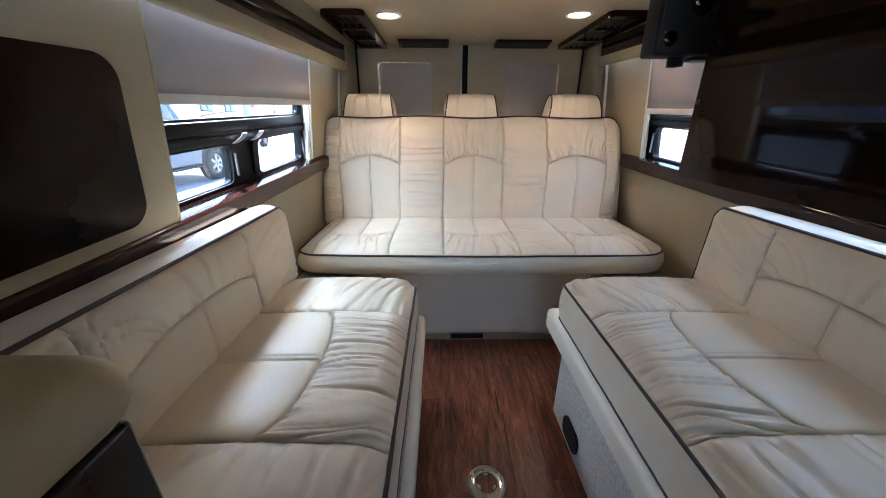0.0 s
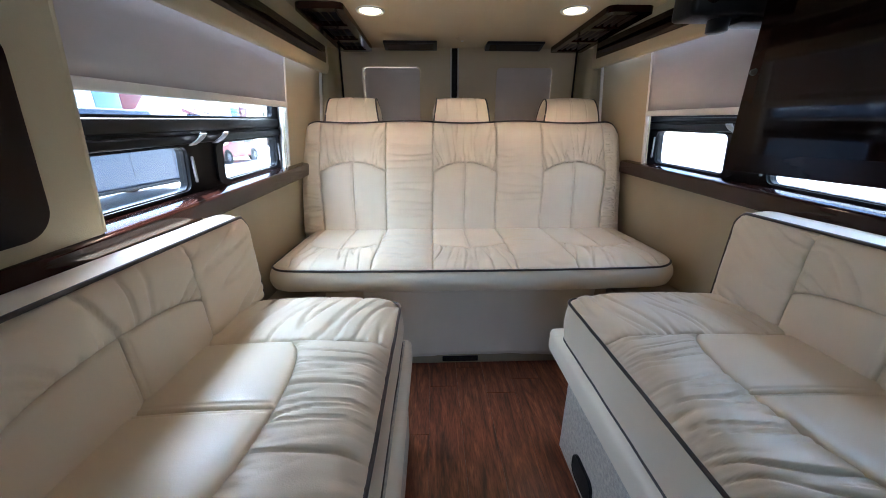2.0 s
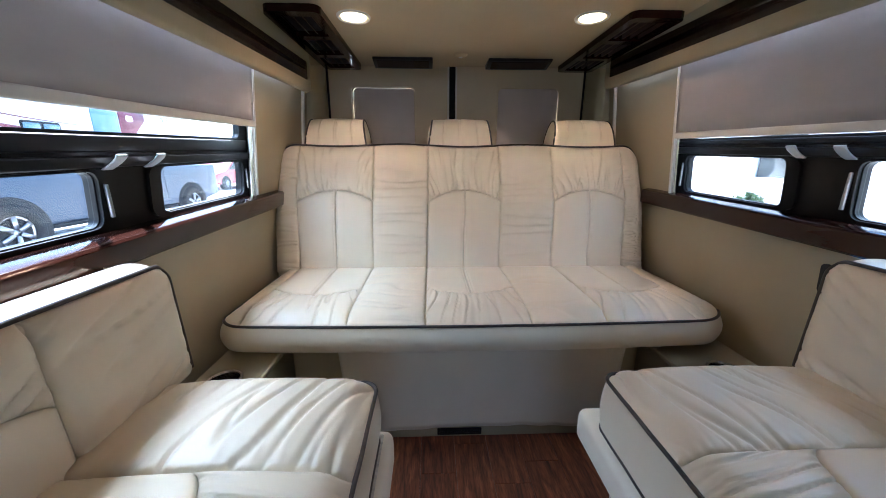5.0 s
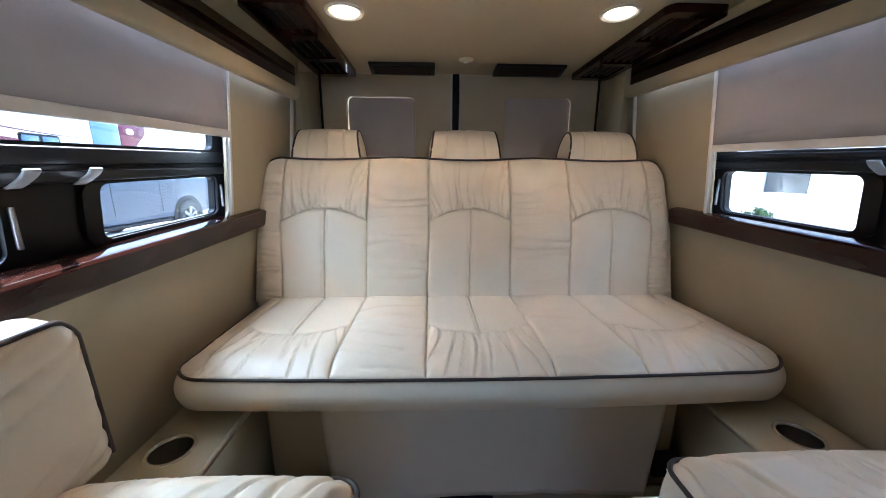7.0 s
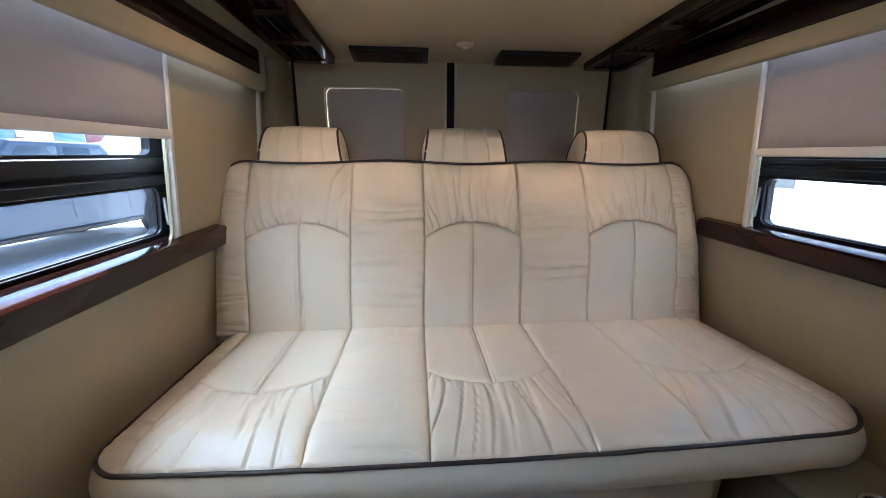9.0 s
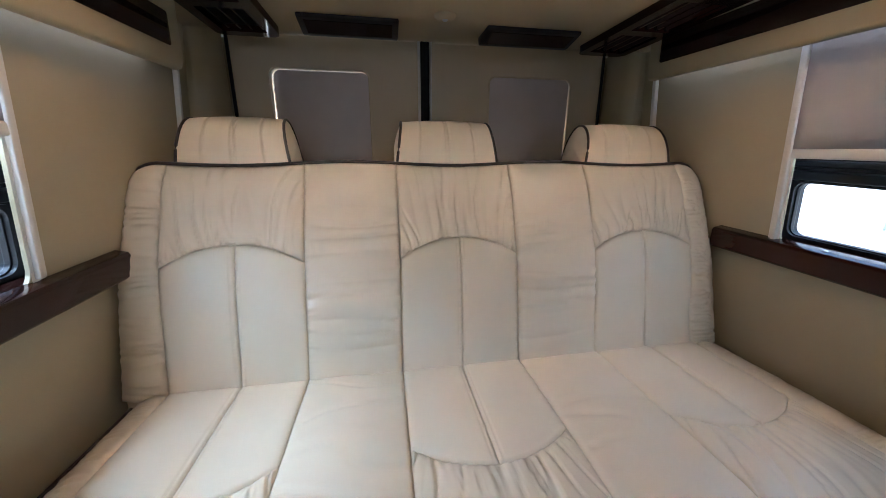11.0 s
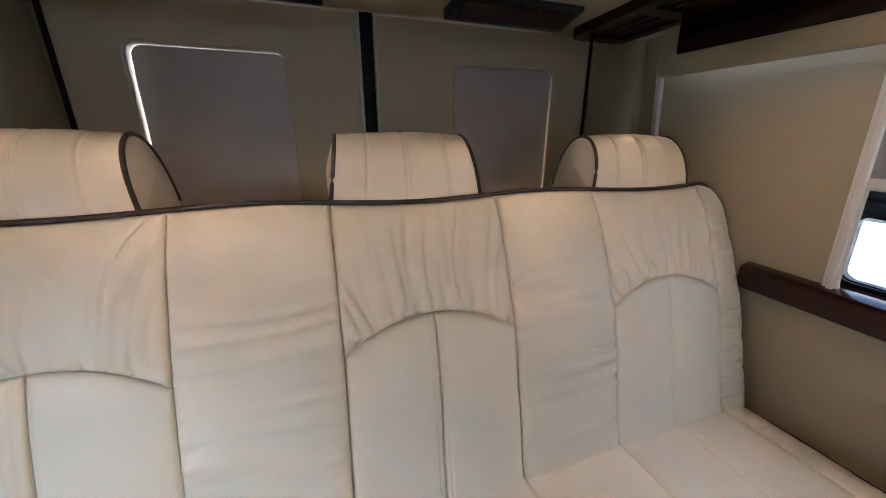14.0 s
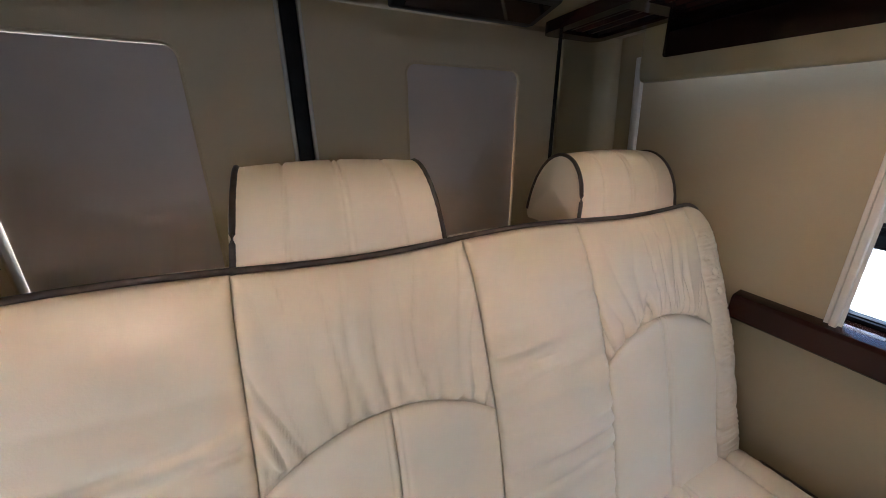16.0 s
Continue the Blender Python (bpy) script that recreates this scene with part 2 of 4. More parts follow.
def lathe(profile, n=32, at=(0, 0, 0)):
    """Rings of (radius, height) turned about the upright axis."""
    bm = bmesh.new()
    rings = [[bm.verts.new((at[0] + r * math.cos(2 * math.pi * k / n), at[1] + r * math.sin(2 * math.pi * k / n), at[2] + h)) for k in range(n)] for r, h in profile]
    for a, b in zip(rings, rings[1:]):
        for k in range(n):
            bm.faces.new((a[k], a[(k + 1) % n], b[(k + 1) % n], b[k]))
    bmesh.ops.recalc_face_normals(bm, faces=bm.faces)
    return bm


def smoothstep(a, b, x):
    t = max(0.0, min(1.0, (x - a) / (b - a)))
    return t * t * (3 - 2 * t)


def crease(u, v, seed, across, along):
    """Sparse drawn creases with soft swells between, running along v."""
    w = noise.noise(Vector((u * 5, v * 5, seed + 9.0))) * 0.7
    a = noise.noise(Vector((u / across + w, v / along, seed)))
    m = smoothstep(-0.45, 0.10, noise.noise(Vector((u / across * 0.5 + 4, v / along * 1.3, seed + 17.0))))
    g = 1 - min(1.0, abs(a) * 8.5)
    return -1.1 * m * g ** 1.1 + 0.20 * noise.noise(Vector((u / across * 0.8, v / along, seed + 3.0)))


def pleat(u, v, seed, gap, jitter=0.9):
    """Gathered folds a gap apart, rounded on top and pinched below, wandering along v."""
    ph = u / gap + jitter * noise.noise(Vector((u / gap * 0.45, v / 0.30, seed)))
    a = max(0.0, min(1.25, 0.6 + 1.0 * noise.noise(Vector((u / gap * 0.5, v / 0.20, seed + 5.0)))))
    return a * (abs(math.sin(math.pi * ph)) ** 0.65 - 0.68)


def pucker(s, h, seed, near=0.018):
    """Short gathers that start at a seam; s runs along it, h away from it."""
    return noise.noise(Vector((s / 0.0105, h / 0.06, seed))) * math.exp(-max(0.0, h) / near)


def upholstery(name, parent, surface, u0, u1, vlo, vhi, puff=0.012, wrinkle=None, step=0.006, mat=None, soft=0.011, stitch=()):
    """One leather panel between its seams: it swells between them and gathers as wrinkle(u, v, d) says.
    stitch: edges ('u0', 'u1', 'vlo', 'vhi') with a row of top stitching beside the seam."""
    step = 0.0035 if stitch else step
    mid = (u0 + u1) / 2
    nu = max(4, int((u1 - u0) / step))
    nv = max(4, int((vhi(mid) - vlo(mid)) / (0.006 if stitch else step)))

    def edgeward(a):
        return 0.45 * a + 0.55 * (0.5 - 0.5 * math.cos(math.pi * a))

    def place(a, b):
        a, b = edgeward(a), edgeward(b)
        u = u0 + 0.0006 + (u1 - u0 - 0.0012) * a
        lo, hi = vlo(u), vhi(u)
        v = lo + 0.0006 + (hi - lo - 0.0012) * b
        du0, du1, dv0, dv1 = u - u0, u1 - u, v - lo, hi - v
        d = max(0.0, min(du0, du1, dv0, dv1))
        p, nrm = surface(u, v)
        h = puff * (0.42 * (1 - math.exp(-d / 0.0032)) + 0.48 * (1 - math.exp(-d / (1.7 * soft)))) - 0.002 * math.exp(-d / 0.002)
        h += 0.0012 * noise.noise(Vector((u * 9, v * 9, 3.3)))
        for e in stitch:
            x = {"u0": du0, "u1": du1, "vlo": dv0, "vhi": dv1}[e]
            h -= 0.0022 * math.exp(-((x - 0.0105) / 0.0022) ** 2)
        if wrinkle:
            h += 1.15 * wrinkle(u, v, d) * smoothstep(0, 0.005, d)
        return p + nrm * h
    return part(name, grid(nu, nv, place), mat or LEATHER, parent)

# ---------------------------------------------------------------- van shell
def wall_x(side, z):
    """Inner face of a side wall at height z; side -1 is the driver's side."""
    base = LEFT if side < 0 else RIGHT
    return base - side * LEAN * (z - 1.107)


def wall_put(side, out=0.0):
    """(y, z, w) on the leaning wall; w goes outwards."""
    def put(y, z, w):
        return Vector((wall_x(side, z) + side * (w + out), y, z))
    return put


FRONT = -2.6
FALL = 0.038      # the side walls and all that is fixed to them drop this much a metre towards the front


def fall(ob):
    for o in [ob] + list(ob.children_recursive):
        if o.type == "MESH":
            for v in o.data.vertices:
                v.co.z -= FALL * (2.0 - v.co.y)
    return ob


WIN = {-1: dict(y0=0.55, y1=1.998, z0=0.862, z1=1.34), 1: dict(y0=0.62, y1=2.035, z0=0.862, z1=1.34)}

for side, name in ((-1, "wall_left"), (1, "wall_right")):
    w = WIN[side]
    outer = [(FRONT, -0.05), (REAR + 0.10, -0.05), (REAR + 0.10, 1.75), (FRONT, 1.75)]
    hole = rounded(w["y0"], w["y1"], w["z0"], w["z1"], 0.04)
    skin = structure(part(name, plate_with_holes(outer, [hole], wall_put(side), 0.008), VINYL, smooth=False), "beige vinyl-covered van side wall with a window opening")
    deep = rounded(w["y0"], w["y1"] + 0.125, w["z0"] - 0.03, w["z1"] + 0.02, 0.04)
    part("outer_skin", plate_with_holes(outer, [deep], wall_put(side, 0.0085), 0.10), WHITE_TRIM, skin, smooth=False)
    fall(skin)

# ceiling, in one sheet with a soft rear edge
bm = box((-1.0, FRONT, CEIL), (1.0, 2.63, CEIL + 0.06), 0.012)
structure(part("ceiling", bm, HEADLINER), "beige fabric headliner")
structure(part("ceiling_header", box((-1.0, 2.55, 1.565), (1.0, 2.9, 1.66)), HEADLINER), "beige recess above the rear doors")
structure(part("wall_front", plate_with_holes([(-1, -0.05), (1, -0.05), (1, 1.75), (-1, 1.75)], [rounded(-0.75, 0.75, 0.85, 1.45, 0.1)],
          lambda u, v, w: Vector((u, FRONT - w, v)), 0.06), VINYL, smooth=False), "front bulkhead with the windscreen opening")


def rear_doors():
    """Two trimmed doors with covered windows, meeting at a dark rubber seal."""
    y = REAR
    for name, x0, x1, wx0, wx1 in (("door_1", -0.783, -0.066, -0.655, -0.272), ("door_2", -0.024, 0.755, 0.232, 0.615)):
        d = structure(thing(name, "beige vinyl rear van door with a covered window", "door"), "beige vinyl rear van door with a covered window")
        hole = rounded(wx0, wx1, 0.80, 1.452, 0.03)
        part("door_trim", plate_with_holes([(x0, 0.0), (x1, 0.0), (x1, 1.60), (x0, 1.60)], [hole], lambda u, v, w: Vector((u, y + w, v)), 0.05), DOORSKIN, d, smooth=False)
        gap, back = (0.001, 0.034) if x0 < -0.5 else (0.0015, 0.012)
        o = [Vector((u, y + back, v)) for u, v in rounded(wx0 + gap, wx1 - (0.0015 if x0 < -0.5 else 0.0035), 0.80, 1.4505, 0.03)]
        if x0 < -0.5:
            o = [p + Vector((0.006 * smoothstep(1.15, 1.43, p.z) if p.x < wx0 + 0.1 else 0, 0, 0)) for p in o]
        part("window_cover", prism(o, (0, 0.02 if back < 0.02 else 0.006, 0), 0.002), BLANKING, d, "mauve-grey fabric window cover")
        part("window_piping", tube([p + Vector((0, -back, 0)) for p in o], 0.0035, 6, True), DOORSKIN, d)
        part("pane", box((wx0 - 0.01, y + 0.055, 0.78), (wx1 + 0.01, y + 0.06, 1.47)), GLASS, d).visible_shadow = False
    s = structure(thing("trim", "dark rubber seal with bright strips between the doors", "seal"), "dark rubber seal with bright strips between the doors")
    part("rubber_seal", box((-0.063, y - 0.012, 0.0), (-0.027, y + 0.03, 1.60), 0.006), BLACK_PLASTIC, s)
    part("strip", box((-0.074, y - 0.014, 0.0), (-0.0645, y + 0.01, 1.60), 0.003), WHITE_TRIM, s)
    part("strip", box((-0.0255, y - 0.014, 0.0), (-0.017, y + 0.01, 1.60), 0.003), WHITE_TRIM, s)
    for x in (-0.790, 0.762):
        structure(part("trim", box((x - 0.0055, y - 0.006, 0.0), (x + 0.0055, y + 0.02, 1.60), 0.003), BLACK_PLASTIC), "black rubber door gap seal")


rear_doors()
structure(part("wall_rear", plate_with_holes([(-1, -0.05), (1, -0.05), (1, 1.75), (-1, 1.75)],
          [rounded(-0.70, -0.24, 0.75, 1.50, 0.03), rounded(0.20, 0.66, 0.75, 1.50, 0.03)], lambda u, v, w: Vector((u, REAR + 0.07 + w, v)), 0.03), VINYL, smooth=False), "outer skin of the rear doors")
for side in (-1, 1):
    x = -0.800 if side < 0 else 0.772
    o = [Vector((x + side * a, b, -0.02)) for a, b in ((0.15, 2.615), (0.035, 2.615), (0.010, 2.635), (0.0, 2.66), (0.0, 2.795), (0.15, 2.795))]
    structure(part("wall_pillar", prism(o, (0, 0, 1.62), 0.006), VINYL), "beige vinyl corner pillar")


def valance(side):
    """Padded box along the ceiling over the window, with a dark inset strip."""
    y1 = 2.42 if side < 0 else 2.478
    xi = -0.772 if side < 0 else 0.737
    v = thing("window_valance", "beige padded window valance with a dark walnut inset", "valance", "window valances")
    zb = 1.330 if side < 0 else 1.366
    prof = [(xi, zb), (xi - side * 0.008, zb + 0.03), (xi - side * 0.008, zb + 0.10), (xi - side * 0.014, CEIL + 0.04), (xi + side * 0.032, CEIL + 0.04), (xi + side * 0.030, zb)]
    o = [Vector((x, y1, z)) for x, z in prof]
    part("padded_box", prism(o, (0, -(y1 - FRONT - 0.1), 0), 0.010, 3), VINYL, v)
    put = lambda y, z, w: Vector((xi - side * (0.007 + 0.09 * max(0, z - zb - 0.10)) - side * w, y, z))
    part("inset_strip", plate_with_holes(rounded(-0.4, y1 - 0.06, zb + 0.048, zb + 0.126, 0.008), [], put, 0.004), DARK_INSET, v, "dark walnut inset strip")
    # unseen glowing bar, added behind the lip to brighten the top of the shade
    glow_bar = box((xi + side * 0.032, -0.3, zb + 0.045), (xi + side * 0.037, y1 - 0.02, zb + 0.053))
    part("led_strip", glow_bar, SHADE_TOP_GLOW, v, "added cool glow strip that lights the top of the shade")
    return v


def rail(side):
    """Gloss walnut ledge under the windows."""
    x = wall_x(side, 0.86)
    up = 0.012 if side < 0 else 0.022
    prof = [(x + side * 0.02, 0.792), (x - side * 0.030, 0.797), (x - side * 0.036, 0.803), (x - side * 0.036, 0.852), (x - side * 0.030, 0.860), (x + side * 0.000, 0.8665), (x + side * 0.077, 0.8560), (x + side * 0.077, 0.835), (x + side * 0.02, 0.845)]
    r = thing("window_ledge", "gloss dark walnut ledge along the wall", "ledge", "window ledges")
    part("ledge_board", prism([Vector((a, 2.21, z + up)) for a, z in prof], (0, -(2.21 - FRONT - 0.05), 0), 0.002), WALNUT, r)
    for y in (1.0, 1.92):
        part("cover_cap", lathe([(0.0, 0.002), (0.004, 0.002), (0.006, 0.0)], 12, (x - side * 0.012, y, 0.864 + up)), CHROME, r)
    return r


def side_window(side):
    """Deep-set black aluminium window: one fixed pane above, two hinged panes below with handles."""
    w = WIN[side]
    y0, y1, z0, z1 = w["y0"], w["y1"], w["z0"], w["z1"]
    ye = y1 + 0.125
    zl, zh, zu = (0.884, 1.014, 1.104) if side < 0 else (0.892, 1.042, 1.112)
    low = [(1.612, 2.053), (0.80, 1.415)] if side < 0 else [(1.637, 2.065), (0.80, 1.444)]
    win = structure(thing("window_1" if side < 0 else "window_2", "black aluminium van window with hinged lower panes", "window"), "black aluminium van window with hinged lower panes")
    holes = [rounded(a, b, zl, zh, 0.022) for a, b in low] + [rounded(y0 + 0.05, low[0][1], zu, z1 - 0.03, 0.022)]
    part("window_frame", plate_with_holes(rounded(y0 + 0.003, ye - 0.003, z0 - 0.03, z1 + 0.02, 0.03), holes, wall_put(side, 0.078), 0.025), BLACK, win, smooth=False)
    for za, zb, depth in ((zh + 0.006, zh + 0.036, 0.022), (zh + 0.042, zu - 0.006, 0.012)):
        o = [Vector((wall_x(side, z) + side * a, ye - 0.02, z)) for a, z in ((0.083, za), (0.078 - depth, za + 0.004), (0.078 - depth, zb - 0.004), (0.083, zb))]
        part("hinge_bar", prism(o, (0, -(ye - y0 - 0.04), 0), 0.002), BLACK, win)
    for a, b in low:
        outer = rounded(max(y0 + 0.02, a - 0.045), b + 0.035, zl - 0.008, zh + 0.005, 0.03)
        part("sash", plate_with_holes(outer, [rounded(a - 0.003, b + 0.003, zl - 0.003, zh + 0.001, 0.024)], wall_put(side, 0.068), 0.0095), BLACK, win, smooth=False)
        part("pane", plate_with_holes(rounded(a - 0.004, b + 0.004, zl - 0.004, zh + 0.003, 0.024), [], wall_put(side, 0.088), 0.004), GLASS, win, smooth=False).visible_shadow = False
        xs = wall_x(side, 0.95) + side * 0.058
        part("sash_stay", box((min(xs, xs + side * 0.008), b + 0.012, zl + 0.02), (max(xs, xs + side * 0.008), b + 0.020, zh - 0.03), 0.002), STEEL, win)
    part("pane", plate_with_holes(rounded(y0 + 0.046, low[0][1] + 0.004, zu - 0.004, z1 - 0.026, 0.022), [], wall_put(side, 0.088), 0.004), GLASS, win, smooth=False).visible_shadow = False
    for y in (1.440, 1.562) if side < 0 else (1.465, 1.590):
        prof = [(0.040 * math.sin(i / 8 * 1.5), zh + 0.002 + 0.036 * i / 8) for i in range(9)]
        pts = [Vector((wall_x(side, z) + side * (0.062 - d), y - 0.014, z)) for d, z in prof]
        back = [p + Vector((side * 0.006, 0, 0.002)) for p in pts[::-1]]
        part("latch_handle", prism(pts + back, (0, 0.028, 0), 0.002), GREY_HANDLE, win, "pale grey latch handle")
    # splayed white reveal at the rear end of the opening
    o = [Vector((wall_x(side, z0) + side * d, y, 0)) for d, y in ((-0.004, y1 - 0.004), (0.076, ye - 0.012), (0.076, ye + 0.004), (-0.004, y1 + 0.012))]
    bm = bmesh.new()
    lo = [bm.verts.new(Vector((p.x, p.y, z0 + 0.001))) for p in o]
    hi = [bm.verts.new(Vector((p.x - side * LEAN * (1.42 - z0), p.y, 1.42))) for p in o]
    for k in range(4):
        bm.faces.new((lo[k], lo[(k + 1) % 4], hi[(k + 1) % 4], hi[k]))
    bm.faces.new(lo)
    bm.faces.new(hi)
    bmesh.ops.recalc_face_normals(bm, faces=bm.faces)
    part("reveal", bm, WHITE_TRIM, win, "white plastic reveal", smooth=False)
    return win


def roller_shade(side):
    z0, y0, y1 = (1.168, 0.55, 1.995) if side < 0 else (1.134, 0.55, 2.032)
    sh = thing("roller_shade", "taupe fabric roller shade lowered halfway over the window", "shade", "roller shades")

    def place(a, b):
        z = z0 + (1.46 - z0) * b
        return Vector((wall_x(side, z) - side * (0.012 + 0.0008 * math.sin(a * 40)), y0 + (y1 - y0) * a, z))
    cloth = part("shade_cloth", grid(60, 8, place), SHADE, sh)
    sol = cloth.modifiers.new("thickness", "SOLIDIFY")
    sol.thickness = 0.0012
    x = wall_x(side, z0) - side * 0.012
    part("hem_bar", box((x - 0.006, y0, z0 - 0.024), (x + 0.006, y1, z0 + 0.001), 0.005, 3), WHITE_TRIM, sh, "cream hem bar")
    return sh


def shade_track(side, y, width, z0, z1):
    t = thing("shade_track", "white upright shade guide track", "track", "shade tracks")
    for off, depth, wd in ((0.0, 0.014, width * 0.55), (width * 0.62, 0.008, width * 0.38)):
        o = [Vector((wall_x(side, z0) + side * 0.002, y + off, z0)), Vector((wall_x(side, z0) - side * depth, y + off, z0)),
             Vector((wall_x(side, z1) - side * depth, y + off, z1)), Vector((wall_x(side, z1) + side * 0.002, y + off, z1))]
        part("track_bar", prism(o, (0, wd, 0), 0.002), WHITE_TRIM, t)
    return t


for side in (-1, 1):
    for fitting in (valance(side), rail(side), side_window(side), roller_shade(side),
                    shade_track(side, 2.0 if side < 0 else 2.037, 0.021, 0.882, 1.44), shade_track(side, 2.535, 0.024, 0.90, 1.44)):
        fall(fitting)


def blackout_panel():
    """Cream wall panel with a dark gloss inset, standing proud of the wall ahead of the window."""
    p = thing("wall_panel", "cream wall panel with a rounded dark gloss inset", "panel")
    put = lambda y, z, w: Vector((wall_x(-1, z) + 0.014 + w, y, z))
    part("panel_board", plate_with_holes(rounded(-1.2, 1.0, 0.873, 1.42, 0.006), [], put, 0.012), VINYL, p, smooth=False)
    part("panel_edge", tube([put(1.0, z, 0.008) for z in (0.876, 1.1, 1.418)], 0.006), VINYL, p)
    part("dark_inset", plate_with_holes(rounded(-1.0, 0.905, 0.902, 1.232, 0.05, 8), [], lambda y, z, w: put(y, z, w + 0.012), 0.006), DARK_INSET, p, "dark gloss inset", smooth=False)
    fall(p)


blackout_panel()


def louvre(side):
    """Long walnut ceiling vent with slats."""
    xo, xi = (-0.735, -0.545) if side < 0 else (0.705, 0.515)
    y0, y1 = 1.87, 2.60
    v = thing("ceiling_vent", "dark walnut ceiling vent with lengthwise slats", "vent", "ceiling vents")
    lo, hi = min(xo, xi), max(xo, xi)
    holes = [rounded(lo + 0.03, hi - 0.03, a, b, 0.006, 2) for a, b in ((y0 + 0.04, 2.10), (2.14, 2.34), (2.38, y1 - 0.04))]
    put = lambda x, y, w: Vector((x, y, CEIL - 0.002 - w))
    part("vent_frame", plate_with_holes(rounded(lo, hi, y0, y1, 0.03), holes, put, 0.024), WALNUT, v, smooth=False)
    part("backing", box((lo + 0.02, y0 + 0.02, CEIL - 0.006), (hi - 0.02, y1 - 0.02, CEIL - 0.003)), BLACK_PLASTIC, v)
    for a, b in ((y0 + 0.04, 2.10), (2.14, 2.34), (2.38, y1 - 0.04)):
        for k in range(4):
            x = lo + 0.045 + k * (hi - lo - 0.09) / 3
            bm = prism([Vector((x - 0.010, a - 0.004, CEIL - 0.008)), Vector((x - 0.004, a - 0.004, CEIL - 0.008)), Vector((x + 0.010, a - 0.004, CEIL - 0.022)), Vector((x + 0.004, a - 0.004, CEIL - 0.022))], (0, b - a + 0.008, 0))
            part("slat", bm, WALNUT, v, smooth=False)


def reading_lamp(x0, x1):
    """Flat black lamp bar under the ceiling's rear edge."""
    l = thing("ceiling_lamp_bar", "flat black lamp bar on the ceiling, unlit", "lamp", "lamp bars")
    o = [Vector((x0, 2.44, CEIL - 0.001)), Vector((x0, 2.445, CEIL - 0.012)), Vector((x0, 2.53, CEIL - 0.030)), Vector((x0, 2.555, CEIL - 0.028)), Vector((x0, 2.56, CEIL - 0.001))]
    part("lamp_body", prism(o, (x1 - x0, 0, 0), 0.004), BLACK_PLASTIC, l)
    n = Vector((0, -0.018, -0.085)).normalized() * 0.0015
    part("lens", prism([Vector((x0 + 0.02, 2.455, CEIL - 0.0145)) + n, Vector((x1 - 0.02, 2.455, CEIL - 0.0145)) + n, Vector((x1 - 0.02, 2.52, CEIL - 0.0283)) + n, Vector((x0 + 0.02, 2.52, CEIL - 0.0283)) + n], n), GLOSS_BLACK, l, smooth=False)


def downlight(x, y):
    d = thing("downlight", "round recessed ceiling downlight glowing warm white", "lamp", "ceiling downlights", (x, y, CEIL))
    part("bezel", lathe([(0.049, -0.002), (0.052, -0.006), (0.058, -0.005), (0.061, 0.001)], 32), WHITE_TRIM, d)
    part("lens", lathe([(0.0005, -0.003), (0.030, -0.003), (0.044, -0.0025)], 32), LAMP_GLOW, d, "glowing warm lens")
    lamp = bpy.data.lights.new("downlight_beam", "SPOT")
    lamp.energy, lamp.color, lamp.spot_size, lamp.spot_blend, lamp.shadow_soft_size = 0.9, (1.0, 0.60, 0.37), radians(156), 0.5, 0.03
    ob = new("downlight_beam", lamp)
    ob.parent = d
    ob.location = (0, 0, -0.012)


for side in (-1, 1):
    louvre(side)
reading_lamp(-0.465, -0.165)
reading_lamp(0.115, 0.44)
downlight(-0.452, 1.975)
downlight(0.405, 1.945)
sensor = thing("ceiling_sensor", "small round beige ceiling sensor", "sensor", at=(-0.03, 2.40, CEIL))
part("sensor_dome", lathe([(0.0005, -0.012), (0.018, -0.011), (0.030, -0.006), (0.034, 0.0)], 24), HEADLINER, sensor)
part("sensor_eye", lathe([(0.0005, -0.0145), (0.006, -0.014), (0.009, -0.0115)], 16), GREY_HANDLE, sensor)
# ---------------------------------------------------------------- rear sofa
BX0, BX1 = -0.906, 0.848
SEAMS = [BX0, -0.789, -0.449, -0.200, 0.143, 0.390, 0.729, BX1]
SPREAD = [-0.010, -0.022, -0.004, 0.008, 0.014, 0.026, 0.036, 0.014]   # how far each seam leans outwards going up
BACK_L, BACK_TILT = 0.618, radians(20.3)
SIT = 0.528


def back_surface(u, v):
    """Front of the sofa's back; v runs up the slope."""
    e = min(u - BX0, BX1 - u)
    roll = 0.022 * (1 - smoothstep(0, 0.07, e)) ** 2
    crown = 0.014 * smoothstep(BACK_L - 0.11, BACK_L, v) ** 2
    belly = 0.012 * math.sin(math.pi * min(1, v / BACK_L))
    s, c = math.sin(BACK_TILT), math.cos(BACK_TILT)
    n = Vector((0, -c, s))
    i = max(0, min(6, sum(u > q for q in SEAMS) - 1))
    w = SPREAD[i] + (SPREAD[i + 1] - SPREAD[i]) * (u - SEAMS[i]) / (SEAMS[i + 1] - SEAMS[i])
    return Vector((u + w * smoothstep(0.0, 0.36, v), 2.098 + s * v, SIT - 0.01 + c * v)) + n * (belly - roll - crown), n


def back_top(u):
    e = min(u - BX0, BX1 - u)
    r = 0.10
    drop = r - math.sqrt(max(0.0, r * r - (r - min(e, r)) ** 2))
    return BACK_L - 0.003 - drop - 0.006 * math.cos((u + 0.03) / 0.30 * math.pi)


def arch(x0, x1, apex, shoulder):
    def f(u):
        a = (u - x0) / (x1 - x0) * 2 - 1
        return shoulder + (apex - shoulder) * max(0.0, 1 - abs(a) ** 2.1)
    return f


